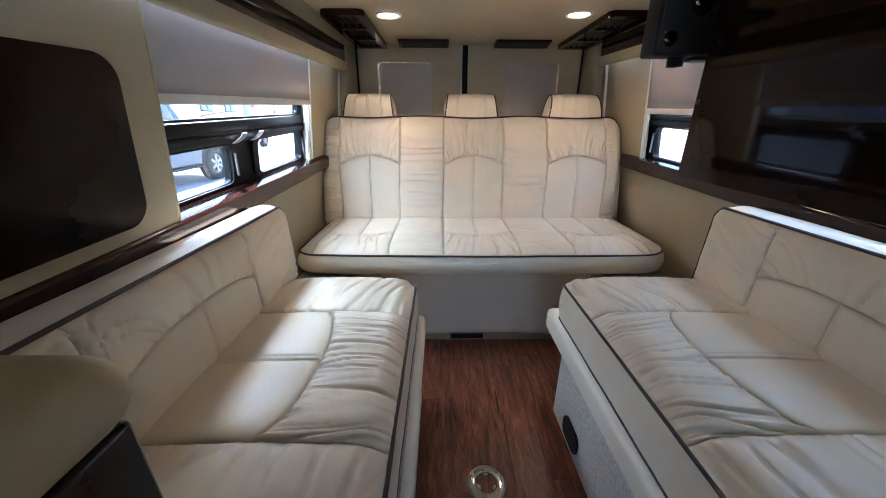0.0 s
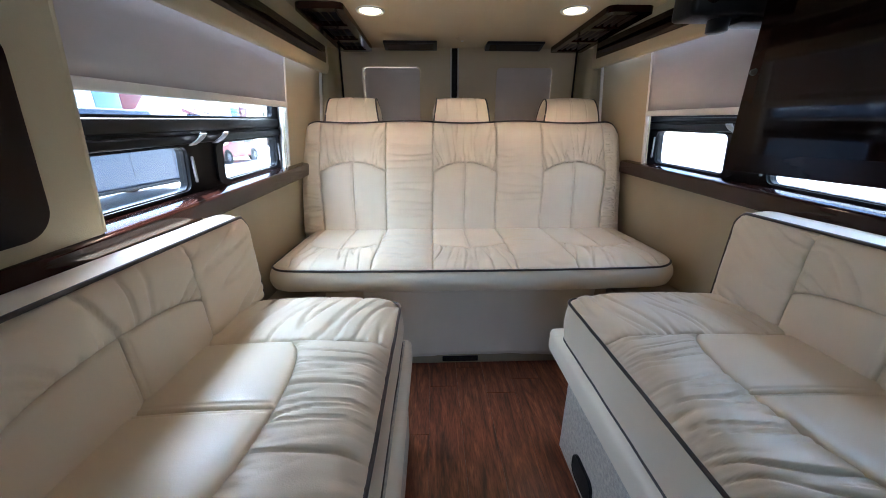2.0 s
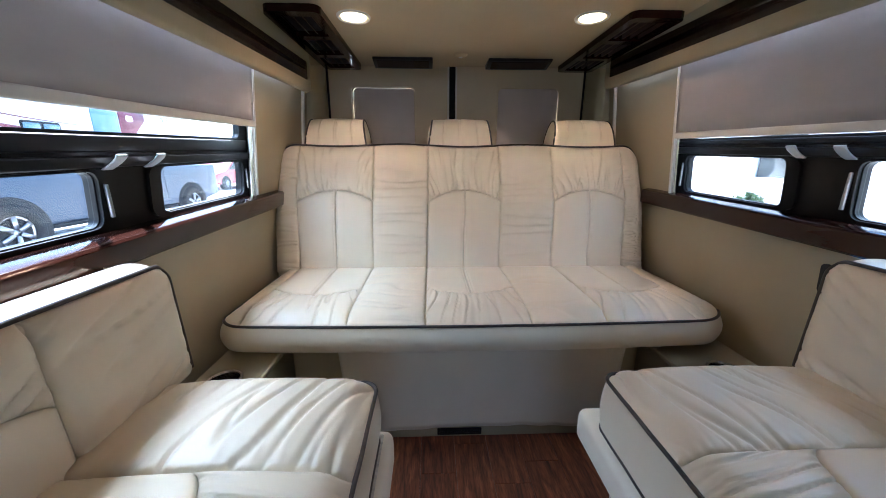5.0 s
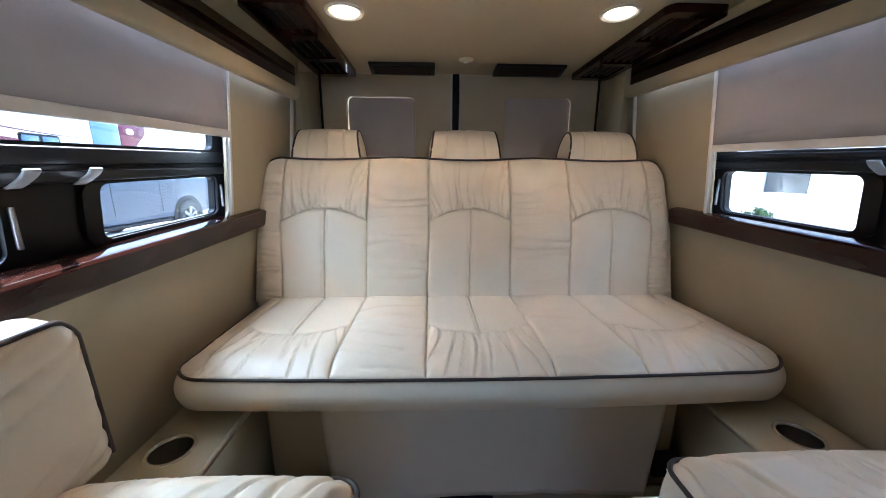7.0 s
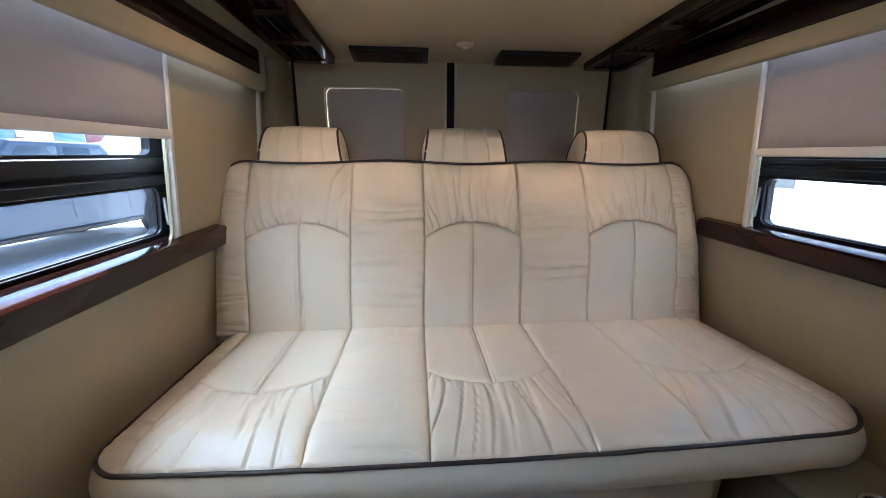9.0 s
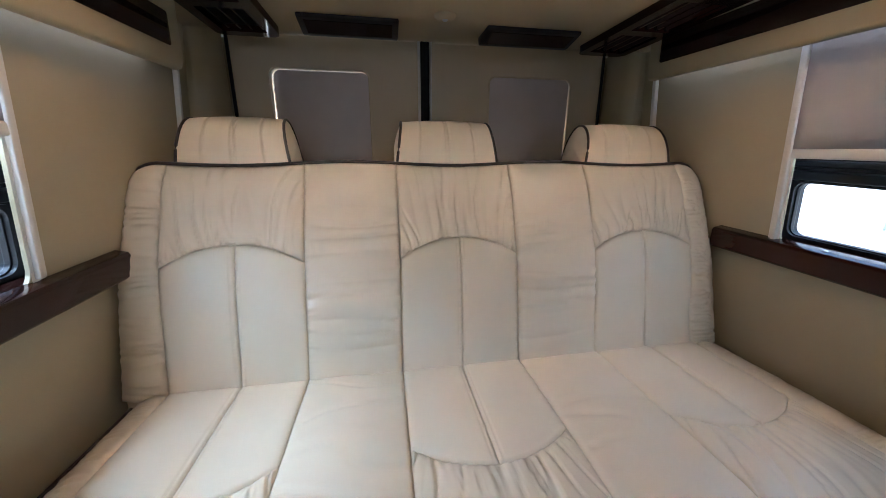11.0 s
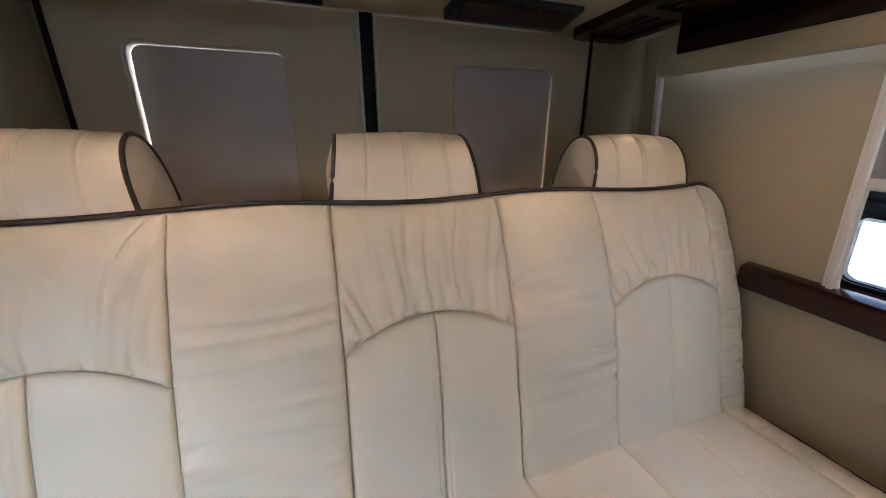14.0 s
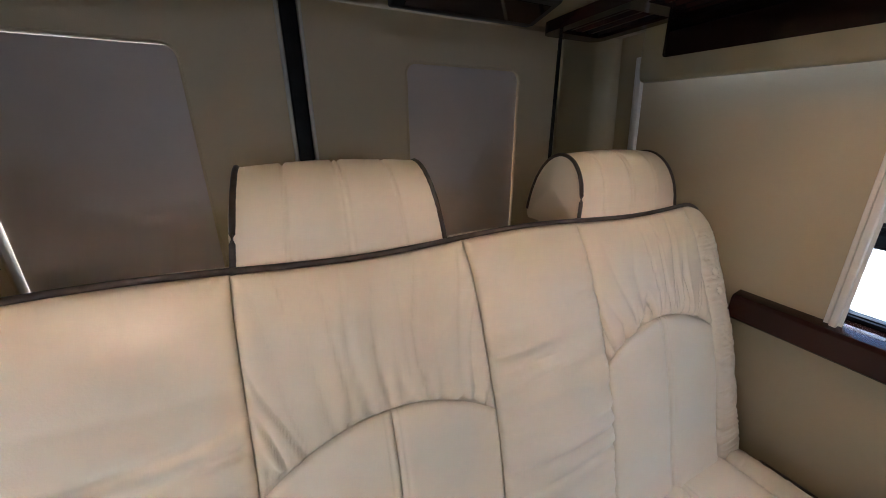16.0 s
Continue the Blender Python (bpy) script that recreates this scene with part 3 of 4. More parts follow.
def rear_sofa():
    s = thing("rear_sofa", "cream leather three-seat sofa with dark piping", "sofa")
    zero = lambda u: 0.0
    # solid core of the back
    bm = bmesh.new()
    rows = []
    n = 60
    for i in range(n + 1):
        u = BX0 + 0.004 + (BX1 - BX0 - 0.008) * i / n
        t = back_top(u) - 0.004
        front = [back_surface(u, t * j / 10)[0] + back_surface(u, t * j / 10)[1] * -0.009 for j in range(11)]
        top = front[-1]
        rear = [top + Vector((0, 0.03, 0.002)), top + Vector((0, 0.10, -0.018)), top + Vector((0, 0.13, -0.06)), Vector((u, 2.44, SIT - 0.1)), Vector((u, 2.12, SIT - 0.1))]
        rows.append([bm.verts.new(p) for p in front + rear])
    m = len(rows[0])
    for a, b in zip(rows, rows[1:]):
        for k in range(m):
            bm.faces.new((a[k], b[k], b[(k + 1) % m], a[(k + 1) % m]))
    bm.faces.new(rows[0])
    bm.faces.new(rows[-1][::-1])
    bmesh.ops.recalc_face_normals(bm, faces=bm.faces)
    back = part("backrest", bm, LEATHER, s)
    apex, shoulder = 0.387, 0.330
    for i, kind in enumerate("sapapas"):
        u0, u1 = SEAMS[i], SEAMS[i + 1]
        seed = 11.0 * i
        if kind == "s":
            wr = lambda u, v, d, q=seed: 0.0075 * pleat(v + 0.12 * (u - BX0) * math.sin(v * 40), u * 0.4, q, 0.027, 1.1) * smoothstep(0.61, 0.52, v) + 0.0040 * (pucker(v, u - SEAMS[i], q) if q else pucker(v, SEAMS[1] - u, q))
            upholstery("side_panel", back, back_surface, u0, u1, zero, back_top, 0.014, wr, 0.0034)
        elif kind == "p":
            wr = lambda u, v, d, q=seed, a0=u0, a1=u1: (0.0085 * pleat(v + 0.16 * (u - a0) * math.sin(q), u, q, 0.044) + 0.0035 * (pucker(v, u - a0, q, 0.03) + pucker(v, a1 - u, q + 2, 0.03))) * smoothstep(0.02, 0.12, v) * smoothstep(0.54, 0.40, v)
            upholstery("gathered_panel", back, back_surface, u0, u1, zero, back_top, 0.022, wr, 0.0036, soft=0.016)
        else:
            c = {1: -0.617, 3: -0.026, 5: 0.563}[i]
            f = arch(u0, u1, apex, shoulder)
            upholstery("arch_panel", back, back_surface, u0, c, zero, f, 0.013, None, 0.006, stitch=("u1",))
            upholstery("arch_panel", back, back_surface, c, u1, zero, f, 0.013, None, 0.006, stitch=("u0",))

            def wr(u, v, d, q=seed, f=f, c=c):
                h = v - f(u)
                lean = (u - c) * (1 - 0.30 * h / 0.22)
                return (0.0075 * pleat(lean, h, q, 0.038, 1.1) + 0.0130 * crease(lean, h, q, 0.030, 0.36)) * math.exp(-h / 0.16) + 0.0045 * pucker(u, h, q, 0.020)
            upholstery("crest_panel", back, back_surface, u0, u1, f, back_top, 0.018, wr, 0.0034, soft=0.014)
    pts = []
    for i in range(121):
        u = BX0 + 0.002 + (BX1 - BX0 - 0.004) * i / 120
        p, nn = back_surface(u, back_top(u))
        pts.append(p + Vector((0, 0.004, 0.004)))
    part("piping", tube(pts, 0.0048), PIPING, back, "dark brown piping")

    # seat
    def front_y(u):
        a = abs(u - (-0.013)) / 0.84
        r = 0.09 if u < 0 else 0.135
        e = min(max(0.0, u + 0.873), max(0.0, 0.847 - u), r)
        return 1.560 + 0.020 * a ** 2 + r - math.sqrt(r ** 2 - (r - e) ** 2)

    def seat_surface(u, v):
        """v runs from the back (0) to the front edge (1), in metres times the depth."""
        y = 2.115 - v
        e = min(u + 0.875, 0.849 - u)
        edge = 0.03 * (1 - smoothstep(0, 0.09, e)) ** 2
        fr = 0.022 * (1 - smoothstep(0, 0.10, y - front_y(u))) ** 2
        return Vector((u, y, SIT + 0.004 * math.sin(v * 5) - max(edge, fr))), Vector((0, 0, 1))
    deep = lambda u: 2.115 - front_y(u)
    seat = part("seat_core", box((-0.80, 1.66, 0.40), (0.77, 2.12, SIT - 0.035), 0.02), LEATHER, s)
    SX = [-0.872, -0.790, -0.451, -0.199, 0.146, 0.398, 0.744, 0.846]
    for i, kind in enumerate("sapapas"):
        u0, u1 = SX[i], SX[i + 1]
        seed = 7.0 * i + 3
        if kind == "s":
            wr = lambda u, v, d, q=seed: 0.0065 * pleat(v + 0.1 * u * math.sin(v * 30), u * 0.4, q, 0.030, 1.1) + 0.003 * pucker(v, min(u - SX[i], SX[i + 1] - u), q)
            upholstery("side_panel", seat, seat_surface, u0, u1, zero, deep, 0.012, wr, 0.0034)
        elif kind == "p":
            wr = lambda u, v, d, q=seed: 0.0045 * crease(v, u, q, 0.075, 0.30)
            upholstery("plain_panel", seat, seat_surface, u0, u1, zero, deep, 0.020, wr, 0.006, soft=0.018)
        else:
            c = {1: -0.618, 3: -0.029, 5: 0.584}[i]
            f = arch(u0, u1, 0.345, 0.284)
            upholstery("arch_panel", seat, seat_surface, u0, c, zero, f, 0.012, None, 0.006, stitch=("u1",))
            upholstery("arch_panel", seat, seat_surface, c, u1, zero, f, 0.012, None, 0.006, stitch=("u0",))

            def wr(u, v, d, q=seed, f=f, c=c):
                h = v - f(u)
                lean = (u - c) * (1 - 0.35 * h / 0.25)
                return 0.0075 * crease(lean, h, q, 0.026, 0.40) + 0.0028 * pleat(lean, h, q, 0.040, 1.0) + 0.0045 * pucker(u, h, q, 0.022)
            upholstery("gathered_panel", seat, seat_surface, u0, u1, f, deep, 0.016, wr, 0.0036, soft=0.014)
    # boxing strip round the front and sides
    line = []
    for i in range(10):
        line.append(Vector((-0.873, 2.10 - (2.10 - front_y(-0.873) - 0.005) * i / 10, 0)))
    for i in range(91):
        u = -0.013 - 0.859 * math.cos(math.pi * i / 90)
        line.append(Vector((u, front_y(u), 0)))
    for i in range(10):
        line.append(Vector((0.847, front_y(0.847) + 0.005 + (2.10 - front_y(0.847) - 0.005) * i / 10, 0)))
    edge_z = lambda p: seat_surface(min(max(p.x, -0.872), 0.846), 2.115 - p.y)[0].z

    def boxing(a, b):
        k = a * (len(line) - 1)
        i = min(int(k), len(line) - 2)
        p = line[i].lerp(line[i + 1], k - i)
        d = (line[i + 1] - line[i]).normalized()
        out = Vector((d.y, -d.x, 0))
        top = edge_z(p)
        z = top + (0.392 - top) * b
        bulge = 0.020 * math.sin(math.pi * min(1, b * 1.1 + 0.05)) - 0.055 * smoothstep(0.72, 1.0, b)
        bulge += 0.0015 * noise.noise(Vector((p.x * 14, p.y * 14, z * 20)))
        return Vector((p.x, p.y, z)) + out * bulge
    part("seat_boxing", grid(220, 14, boxing), LEATHER, s, "plain leather boxing strip")
    def underside(a, b):
        p = boxing(a, 1.0)
        return p.lerp(Vector((p.x * 0.8, 1.95, 0.392)), b)
    part("underside", grid(120, 3, underside), SKIRT, s)
    pts = [boxing(i / 200, 0.0) + Vector((0, 0, 0.002)) for i in range(201)]
    part("piping", tube(pts, 0.0046), PIPING, s, "dark brown piping")

    # headrests
    for x0, x1 in ((-0.796, -0.494), (-0.190, 0.130), (0.436, 0.756)):
        headrest(s, x0, x1)
    # plinth under the seat
    part("plinth", box((-0.69, 1.705, 0.0), (0.605, 2.42, 0.396), 0.004), DOORSKIN, s)
    part("toe_board", box((-0.69, 1.650, 0.001), (0.605, 1.661, 0.050), 0.003), VINYL, s)
    return s


def headrest(parent, x0, x1):
    """Roll-shaped head cushion with piped ends and a stitched centre."""
    cy, cz = 2.422, 1.083
    prof = []
    for i in range(25):
        a = radians(-24 + 228 * i / 24)
        prof.append((-0.086 * math.cos(a) * (0.92 if math.cos(a) < 0 else 1.0), 0.138 * (max(0, math.sin(a)) ** 0.85 if math.sin(a) > 0 else 0.3 * math.sin(a))))
    m = len(prof)
    seams = [x0 + (x1 - x0) * k for k in (0.22, 0.485, 0.515, 0.78)]

    def skin(a, b):
        x = x0 + (x1 - x0) * a
        k = b * (m - 1)
        i = min(int(k), m - 2)
        y = prof[i][0] + (prof[i + 1][0] - prof[i][0]) * (k - i)
        z = prof[i][1] + (prof[i + 1][1] - prof[i][1]) * (k - i)
        taper = 1 + 0.05 * (1 - abs(2 * a - 1) ** 2)
        dent = sum(0.035 * math.exp(-((x - q) / 0.0028) ** 2) for q in seams)
        return Vector((x - 0.30 * (a - 0.5) * max(0, z), cy + y * (taper - dent), cz + z * (taper - dent)))
    body = part("headrest", grid(110, 48, skin), LEATHER, parent)
    for a in (0.0, 1.0):
        ring = [skin(a, j / 40) for j in range(41)]
        mid = sum(ring, Vector()) / 41 + Vector((0.005 if a else -0.005, 0, 0))
        bm = bmesh.new()
        loops = []
        for t in (0.0, 0.25, 0.55, 0.8, 0.97):
            bul = (0.008 if a else -0.008) * math.sin(math.pi / 2 * t)
            loops.append([bm.verts.new(p.lerp(mid, t) * 1.0 + Vector((bul, 0, 0))) for p in ring])
        for p, q in zip(loops, loops[1:]):
            for k in range(41):
                j = (k + 1) % 41
                bm.faces.new((p[k], p[j], q[j], q[k]))
        bm.faces.new(loops[-1])
        bmesh.ops.recalc_face_normals(bm, faces=bm.faces)
        part("end_cap", bm, LEATHER, body)
        part("piping", tube(ring[4:37], 0.0042), PIPING, body, "dark brown piping")
    return body


rear_sofa()


# ---------------------------------------------------------------- side benches
def bench(side):
    """Upholstered side bench: seat cushion on a base, with a bolster against the wall."""
    b = thing("side_bench", "cream leather side bench with dark piping and bolster", "bench", "side benches")
    if side < 0:
        xin, xb, zt, ya, yb, xw = -0.300, -0.735, 0.553, 0.340, 1.250, -0.865
    else:
        xin, xb, zt, ya, yb, xw = 0.235, 0.712, 0.535, 0.340, 1.290, 0.872
    width = abs(xb - xin) + 0.02
    yc = (0.795 if side < 0 else 0.822)
    half = 0.208

    # cushion top: u along the bench, v from the aisle edge towards the wall
    def top(u, v):
        x = xin - v * (1 if side < 0 else -1) * 1.0
        if side > 0:
            x = xin + v
        e = min(u - ya, yb - u)
        drop = 0.020 * (1 - smoothstep(0, 0.07, v)) ** 2 + 0.018 * (1 - smoothstep(0, 0.06, e)) ** 2
        corner = 0.0
        if v < 0.05 and e < 0.05:
            corner = max(0.0, math.hypot(0.05 - v, 0.05 - e) - 0.05)
        return Vector((x + (-side) * -corner * 0.6, u, zt + 0.010 * math.sin(math.pi * min(1, v / width)) - drop)), Vector((0, 0, 1))
    y1, y2 = yc - half, yc + half
    zero = lambda u: 0.0
    full = lambda u: width
    cush = part("seat_cushion", box((min(xin, xb) + 0.012, ya + 0.01, zt - 0.16), (max(xin, xb) - 0.012, yb - 0.01, zt - 0.022), 0.012), LEATHER, b)

    def arc(u):
        a = (u - yc) / half
        return 0.245 - 0.060 * math.sqrt(max(0.0, 1 - abs(a) ** 2.3))

    def wr_end(u, v, d):
        return (0.0022 * pleat(v + 0.25 * (u - yb), u, 5.0 + side, 0.055, 1.0) + 0.0065 * crease(v + 0.25 * (u - yb), u, 5.0 + side, 0.050, 0.40)) + 0.0040 * pucker(v, abs(u - (y2 if u > yc else y1)), 3.0, 0.020)
    upholstery("end_panel", cush, top, y2, yb, zero, full, 0.016, wr_end, 0.0034, soft=0.015)
    upholstery("end_panel", cush, top, ya, y1, zero, full, 0.016, wr_end, 0.006, soft=0.015)

    def wr_front(u, v, d):
        h = arc(u) - v
        lean = (u - yc) * (1 + 0.25 * h / 0.2)
        return (0.0020 * pleat(lean, h, 2.0 + side, 0.046, 1.0) + 0.0065 * crease(lean, h, 2.0 + side, 0.028, 0.30)) + 0.0040 * pucker(u, h, 2.0, 0.024) + 0.0030 * pucker(u, v, 5.0, 0.02)
    upholstery("gathered_panel", cush, top, y1, y2, zero, arc, 0.018, wr_front, 0.0032, soft=0.014)
    upholstery("smooth_panel", cush, top, y1, yc, arc, full, 0.012, None, 0.006, stitch=("u1",))
    upholstery("smooth_panel", cush, top, yc, y2, arc, full, 0.012, None, 0.006, stitch=("u0",))

    # boxing and piping round the aisle side and the ends
    s = -1 if side < 0 else 1
    line = []
    r = 0.035
    for i in range(12):
        line.append(Vector((xb + (xin + s * r - xb) * i / 12, yb, 0)))
    for i in range(9):
        a = radians(90 * i / 8)
        line.append(Vector((xin + s * r - s * r * math.sin(a), yb - r + r * math.cos(a), 0)))
    for i in range(1, 60):
        line.append(Vector((xin, yb - r - (yb - r - ya) * i / 59, 0)))
    lower = zt - (0.150 if side < 0 else 0.155)

    def boxing(a, t):
        k = a * (len(line) - 1)
        i = min(int(k), len(line) - 2)
        p = line[i].lerp(line[i + 1], k - i)
        d = (line[i + 1] - line[i]).normalized()
        out = Vector((-d.y, d.x, 0)) * (1 if side < 0 else -1)
        z = zt - 0.021 + (lower - zt + 0.021) * t
        return Vector((p.x, p.y, z)) + out * (0.008 * math.sin(math.pi * t) + 0.0012 * noise.noise(p * 12))
    part("boxing", grid(120, 8, boxing), LEATHER, cush)
    part("piping", tube([boxing(i / 120, 0) + Vector((0, 0, 0.002)) for i in range(121)], 0.0044), PIPING, cush, "dark brown piping")
    part("piping", tube([boxing(i / 120, 1) for i in range(121)], 0.0040), PIPING, cush, "dark brown piping")

    # bolster
    zb0, zb1 = zt - 0.012, (0.800 if side < 0 else 0.803)
    ybol = yb + (0.060 if side < 0 else 0.005)

    def face(u, v):
        n = Vector((-side, 0, 0)) if side > 0 else Vector((1, 0, 0))
        e = ybol - u
        lean = 0.012 * v / 0.25
        roll = 0.016 * (1 - smoothstep(0, 0.05, e)) ** 2 + 0.012 * smoothstep(zb1 - zb0 - 0.05, zb1 - zb0, v) ** 2
        return Vector((xb, u, zb0 + v)) - n * (lean + roll), n

    def btop(u):
        e = ybol - u
        rr = 0.040
        return zb1 - zb0 - (rr - math.sqrt(max(0.0, rr * rr - (rr - min(e, rr)) ** 2)))
    bol = part("bolster", box((min(xb + side * 0.016, xw), ya, zb0 - 0.02), (max(xb + side * 0.016, xw), ybol - 0.012, zb1 - 0.004), 0.014, 3), LEATHER, b)
    yb1, yb2, ycb = yc - 0.215, yc + 0.238, yc + 0.030
    base_z = lambda u: 0.0

    def barch(u):
        a = (u - ycb) / 0.22
        return 0.100 + 0.055 * math.sqrt(max(0.0, 1 - min(1.0, abs(a)) ** 2.2))

    def wr_bend(u, v, d):
        return (0.0020 * pleat(v - 0.35 * (u - yb2), u, 8.0 + side, 0.050, 1.0) + 0.0060 * crease(v - 0.35 * (u - yb2), u, 8.0 + side, 0.045, 0.30)) + 0.0035 * pucker(v, abs(u - (yb2 if u > yc else yb1)), 6.0, 0.020)

    def wr_btop(u, v, d):
        h = v - barch(u)
        return 0.0062 * crease((u - ycb) * (1 - 0.8 * h / 0.15), h, 4.0 + side, 0.032, 0.20) + 0.0035 * pucker(u, h, 4.0, 0.018)
    upholstery("end_panel", bol, face, yb2, ybol, base_z, btop, 0.013, wr_bend, 0.005)
    upholstery("end_panel", bol, face, ya, yb1, base_z, btop, 0.013, wr_bend, 0.006)
    upholstery("crest_panel", bol, face, yb1, yb2, barch, btop, 0.013, wr_btop, 0.0034)
    upholstery("smooth_panel", bol, face, yb1, ycb, base_z, barch, 0.011, None, 0.006, stitch=("u1",))
    upholstery("smooth_panel", bol, face, ycb, yb2, base_z, barch, 0.011, None, 0.006, stitch=("u0",))
    pts = [face(ybol - 0.0005, btop(ybol - 0.0005) * i / 12)[0] for i in range(13)] + [face(ybol - (ybol - ya) * (i / 90) ** 1.3, btop(ybol - (ybol - ya) * (i / 90) ** 1.3))[0] for i in range(1, 91)]
    part("piping", tube([p + Vector((-side * 0.003, 0, 0.002)) for p in pts], 0.0044), PIPING, bol, "dark brown piping")

    # top and end of the bolster, padded
    def padtop(a, t):
        u = ya + (ybol - ya) * a
        p0 = face(u, btop(u))[0]
        x = p0.x + (xw - p0.x) * t
        return Vector((x, u, p0.z + 0.010 * math.sin(math.pi * min(1, t * 1.2)) - 0.012 * smoothstep(0.8, 1, t) + 0.0015 * noise.noise(Vector((x * 20, u * 9, 1)))))
    part("bolster_top", grid(120, 10, padtop), LEATHER, bol)

    def padend(a, t):
        z = zb0 + (zb1 - zb0) * t
        p = face(ybol - 0.0008, 0)[0]
        x = p.x + side * 0.014 + (xw - p.x - side * 0.014) * a
        zz = zb0 + (btop(ybol - 0.0008) + (zb1 - zb0 - btop(ybol - 0.0008)) * smoothstep(0, 0.3, a)) * t
        return Vector((x, ybol + 0.006 * math.sin(math.pi * t) - 0.03 * (1 - smoothstep(0, 0.2, 1 - t)) ** 2, zz))
    part("bolster_end", grid(12, 12, padend), LEATHER, bol)

    # base with rounded ledge and carpeted front
    xl = xin - side * 0.022 if side > 0 else xin + 0.030
    yend = 1.35 if side > 0 else 1.262
    base = part("base", box((min(xl + side * 0.02, xw), ya, 0.001), (max(xl + side * 0.02, xw), yend - 0.16 if side > 0 else yend - 0.02, lower - 0.001), 0.004), CARPET, b, "carpeted bench base")
    part("base_ledge", box((min(xl, xw), ya, lower - 0.095), (max(xl, xw), yend, lower - 0.002), 0.022, 4), SKIRT, b, "pale vinyl ledge under the cushion")
    return b, xl, lower


bench(-1)
_, xr, _ = bench(1)
grille = thing("base_vent", "black plastic vent plate on the bench base", "vent")
part("plate", plate_with_holes(rounded(0.955, 1.075, 0.035, 0.115, 0.03), [], lambda y, z, w: Vector((xr + 0.019 - w, y, z)), 0.006), BLACK_PLASTIC, grille, smooth=False)
part("plate_rim", tube([Vector((xr + 0.013, y, z)) for y, z in rounded(0.957, 1.073, 0.037, 0.113, 0.029)], 0.0025, 6, True), BLACK_PLASTIC, grille)

# ---------------------------------------------------------------- ledges with cup holders
def cup_ledge(side):
    x0, x1 = (-0.885, -0.698) if side < 0 else (0.612, 0.875)
    cx = -0.805 if side < 0 else 0.752
    l = thing("cup_ledge", "beige vinyl ledge with a sunk steel cup holder", "ledge", "cup ledges")
    zt = 0.380
    ring = [(cx + 0.046 * math.cos(2 * math.pi * k / 32), 1.488 + 0.046 * math.sin(2 * math.pi * k / 32)) for k in range(32)]
    part("ledge_top", plate_with_holes([(x0, 1.27), (x1, 1.27), (x1, 1.80), (x0, 1.80)], [ring], lambda x, y, w: Vector((x, y, zt - w)), 0.02), VINYL, l, smooth=False)
    part("ledge_edge", tube([Vector((x1 if side < 0 else x0, y, zt - 0.006)) for y in (1.27, 1.5, 1.80)], 0.0075), VINYL, l)
    part("ledge_side", box(((x1 - 0.012) if side < 0 else x0, 1.27, 0.001), (x1 if side < 0 else x0 + 0.012, 1.80, zt - 0.021)), VINYL, l)
    cup = part("cup_holder", lathe([(0.0005, -0.085), (0.036, -0.085), (0.040, -0.078), (0.0435, 0.0)], 36, (cx, 1.488, zt)), CUPSTEEL, l, "polished steel cup holder")
    part("rim", lathe([(0.043, -0.004), (0.044, 0.0025), (0.050, 0.0025), (0.052, 0.0005)], 36, (cx, 1.488, zt)), CHROME, cup)


cup_ledge(-1)
cup_ledge(1)


def skirt_cloth():
    """Hanging vinyl skirt across the sofa's front."""
    def place(a, b):
        x = -0.505 + 1.02 * a
        x += (0.030 if a < 0.5 else -0.034) * b * abs(2 * a - 1)
        wave = 0.006 * noise.noise(Vector((x * 5, 0.3, 2.0))) * (0.3 + b) + 0.004 * noise.noise(Vector((x * 16, b * 2, 5.0))) * b
        return Vector((x, 1.6395 + wave - 0.008 * b, 0.392 - 0.338 * b + 0.012 * b * math.cos((a - 0.5) * 5)))
    k = thing("sofa_skirt", "pale vinyl skirt hanging below the sofa", "skirt")
    c = part("skirt_cloth", grid(80, 20, place), SKIRT, k)
    c.modifiers.new("thickness", "SOLIDIFY").thickness = 0.002
    part("hem", tube([place(i / 60, 1.0) for i in range(61)], 0.0025, 6), SKIRT, k)


skirt_cloth()
vent = thing("toe_vent", "black slotted vent in the toe board", "vent")
part("vent_body", box((-0.160, 1.6435, 0.012), (0.008, 1.652, 0.040), 0.003), BLACK_PLASTIC, vent)
for i in range(3):
    part("slat", box((-0.152, 1.6405, 0.0165 + i * 0.0075), (0.0, 1.645, 0.0195 + i * 0.0075), 0.001), BLACK_PLASTIC, vent)
sock = thing("power_outlet", "black power outlet on the sofa plinth", "outlet")
part("outlet_plate", box((0.508, 1.640, 0.095), (0.590, 1.662, 0.185), 0.008), BLACK_PLASTIC, sock)
part("indicator", lathe([(0.0003, 0.001), (0.003, 0.0)], 10, (0, 0, 0)), WHITE_LED, sock).matrix_local = pose(0.555, 1.6395, 0.160, 90)

switch = thing("switch_panel", "small dark switch panel with lit buttons", "switch")
part("switch_plate", plate_with_holes(rounded(1.338, 1.428, 0.668, 0.752, 0.012), [], lambda y, z, w: Vector((wall_x(1, z) - w, y, z)), 0.006), BLACK_PLASTIC, switch, smooth=False)

for zz, mat in ((0.727, BLUE_LED), (0.693, WHITE_LED)):
    part("button", plate_with_holes(rounded(1.352, 1.414, zz - 0.012, zz + 0.012, 0.011), [], lambda y, z, w: Vector((wall_x(1, z) - 0.0065 - w, y, z)), 0.003), mat, switch, smooth=False)

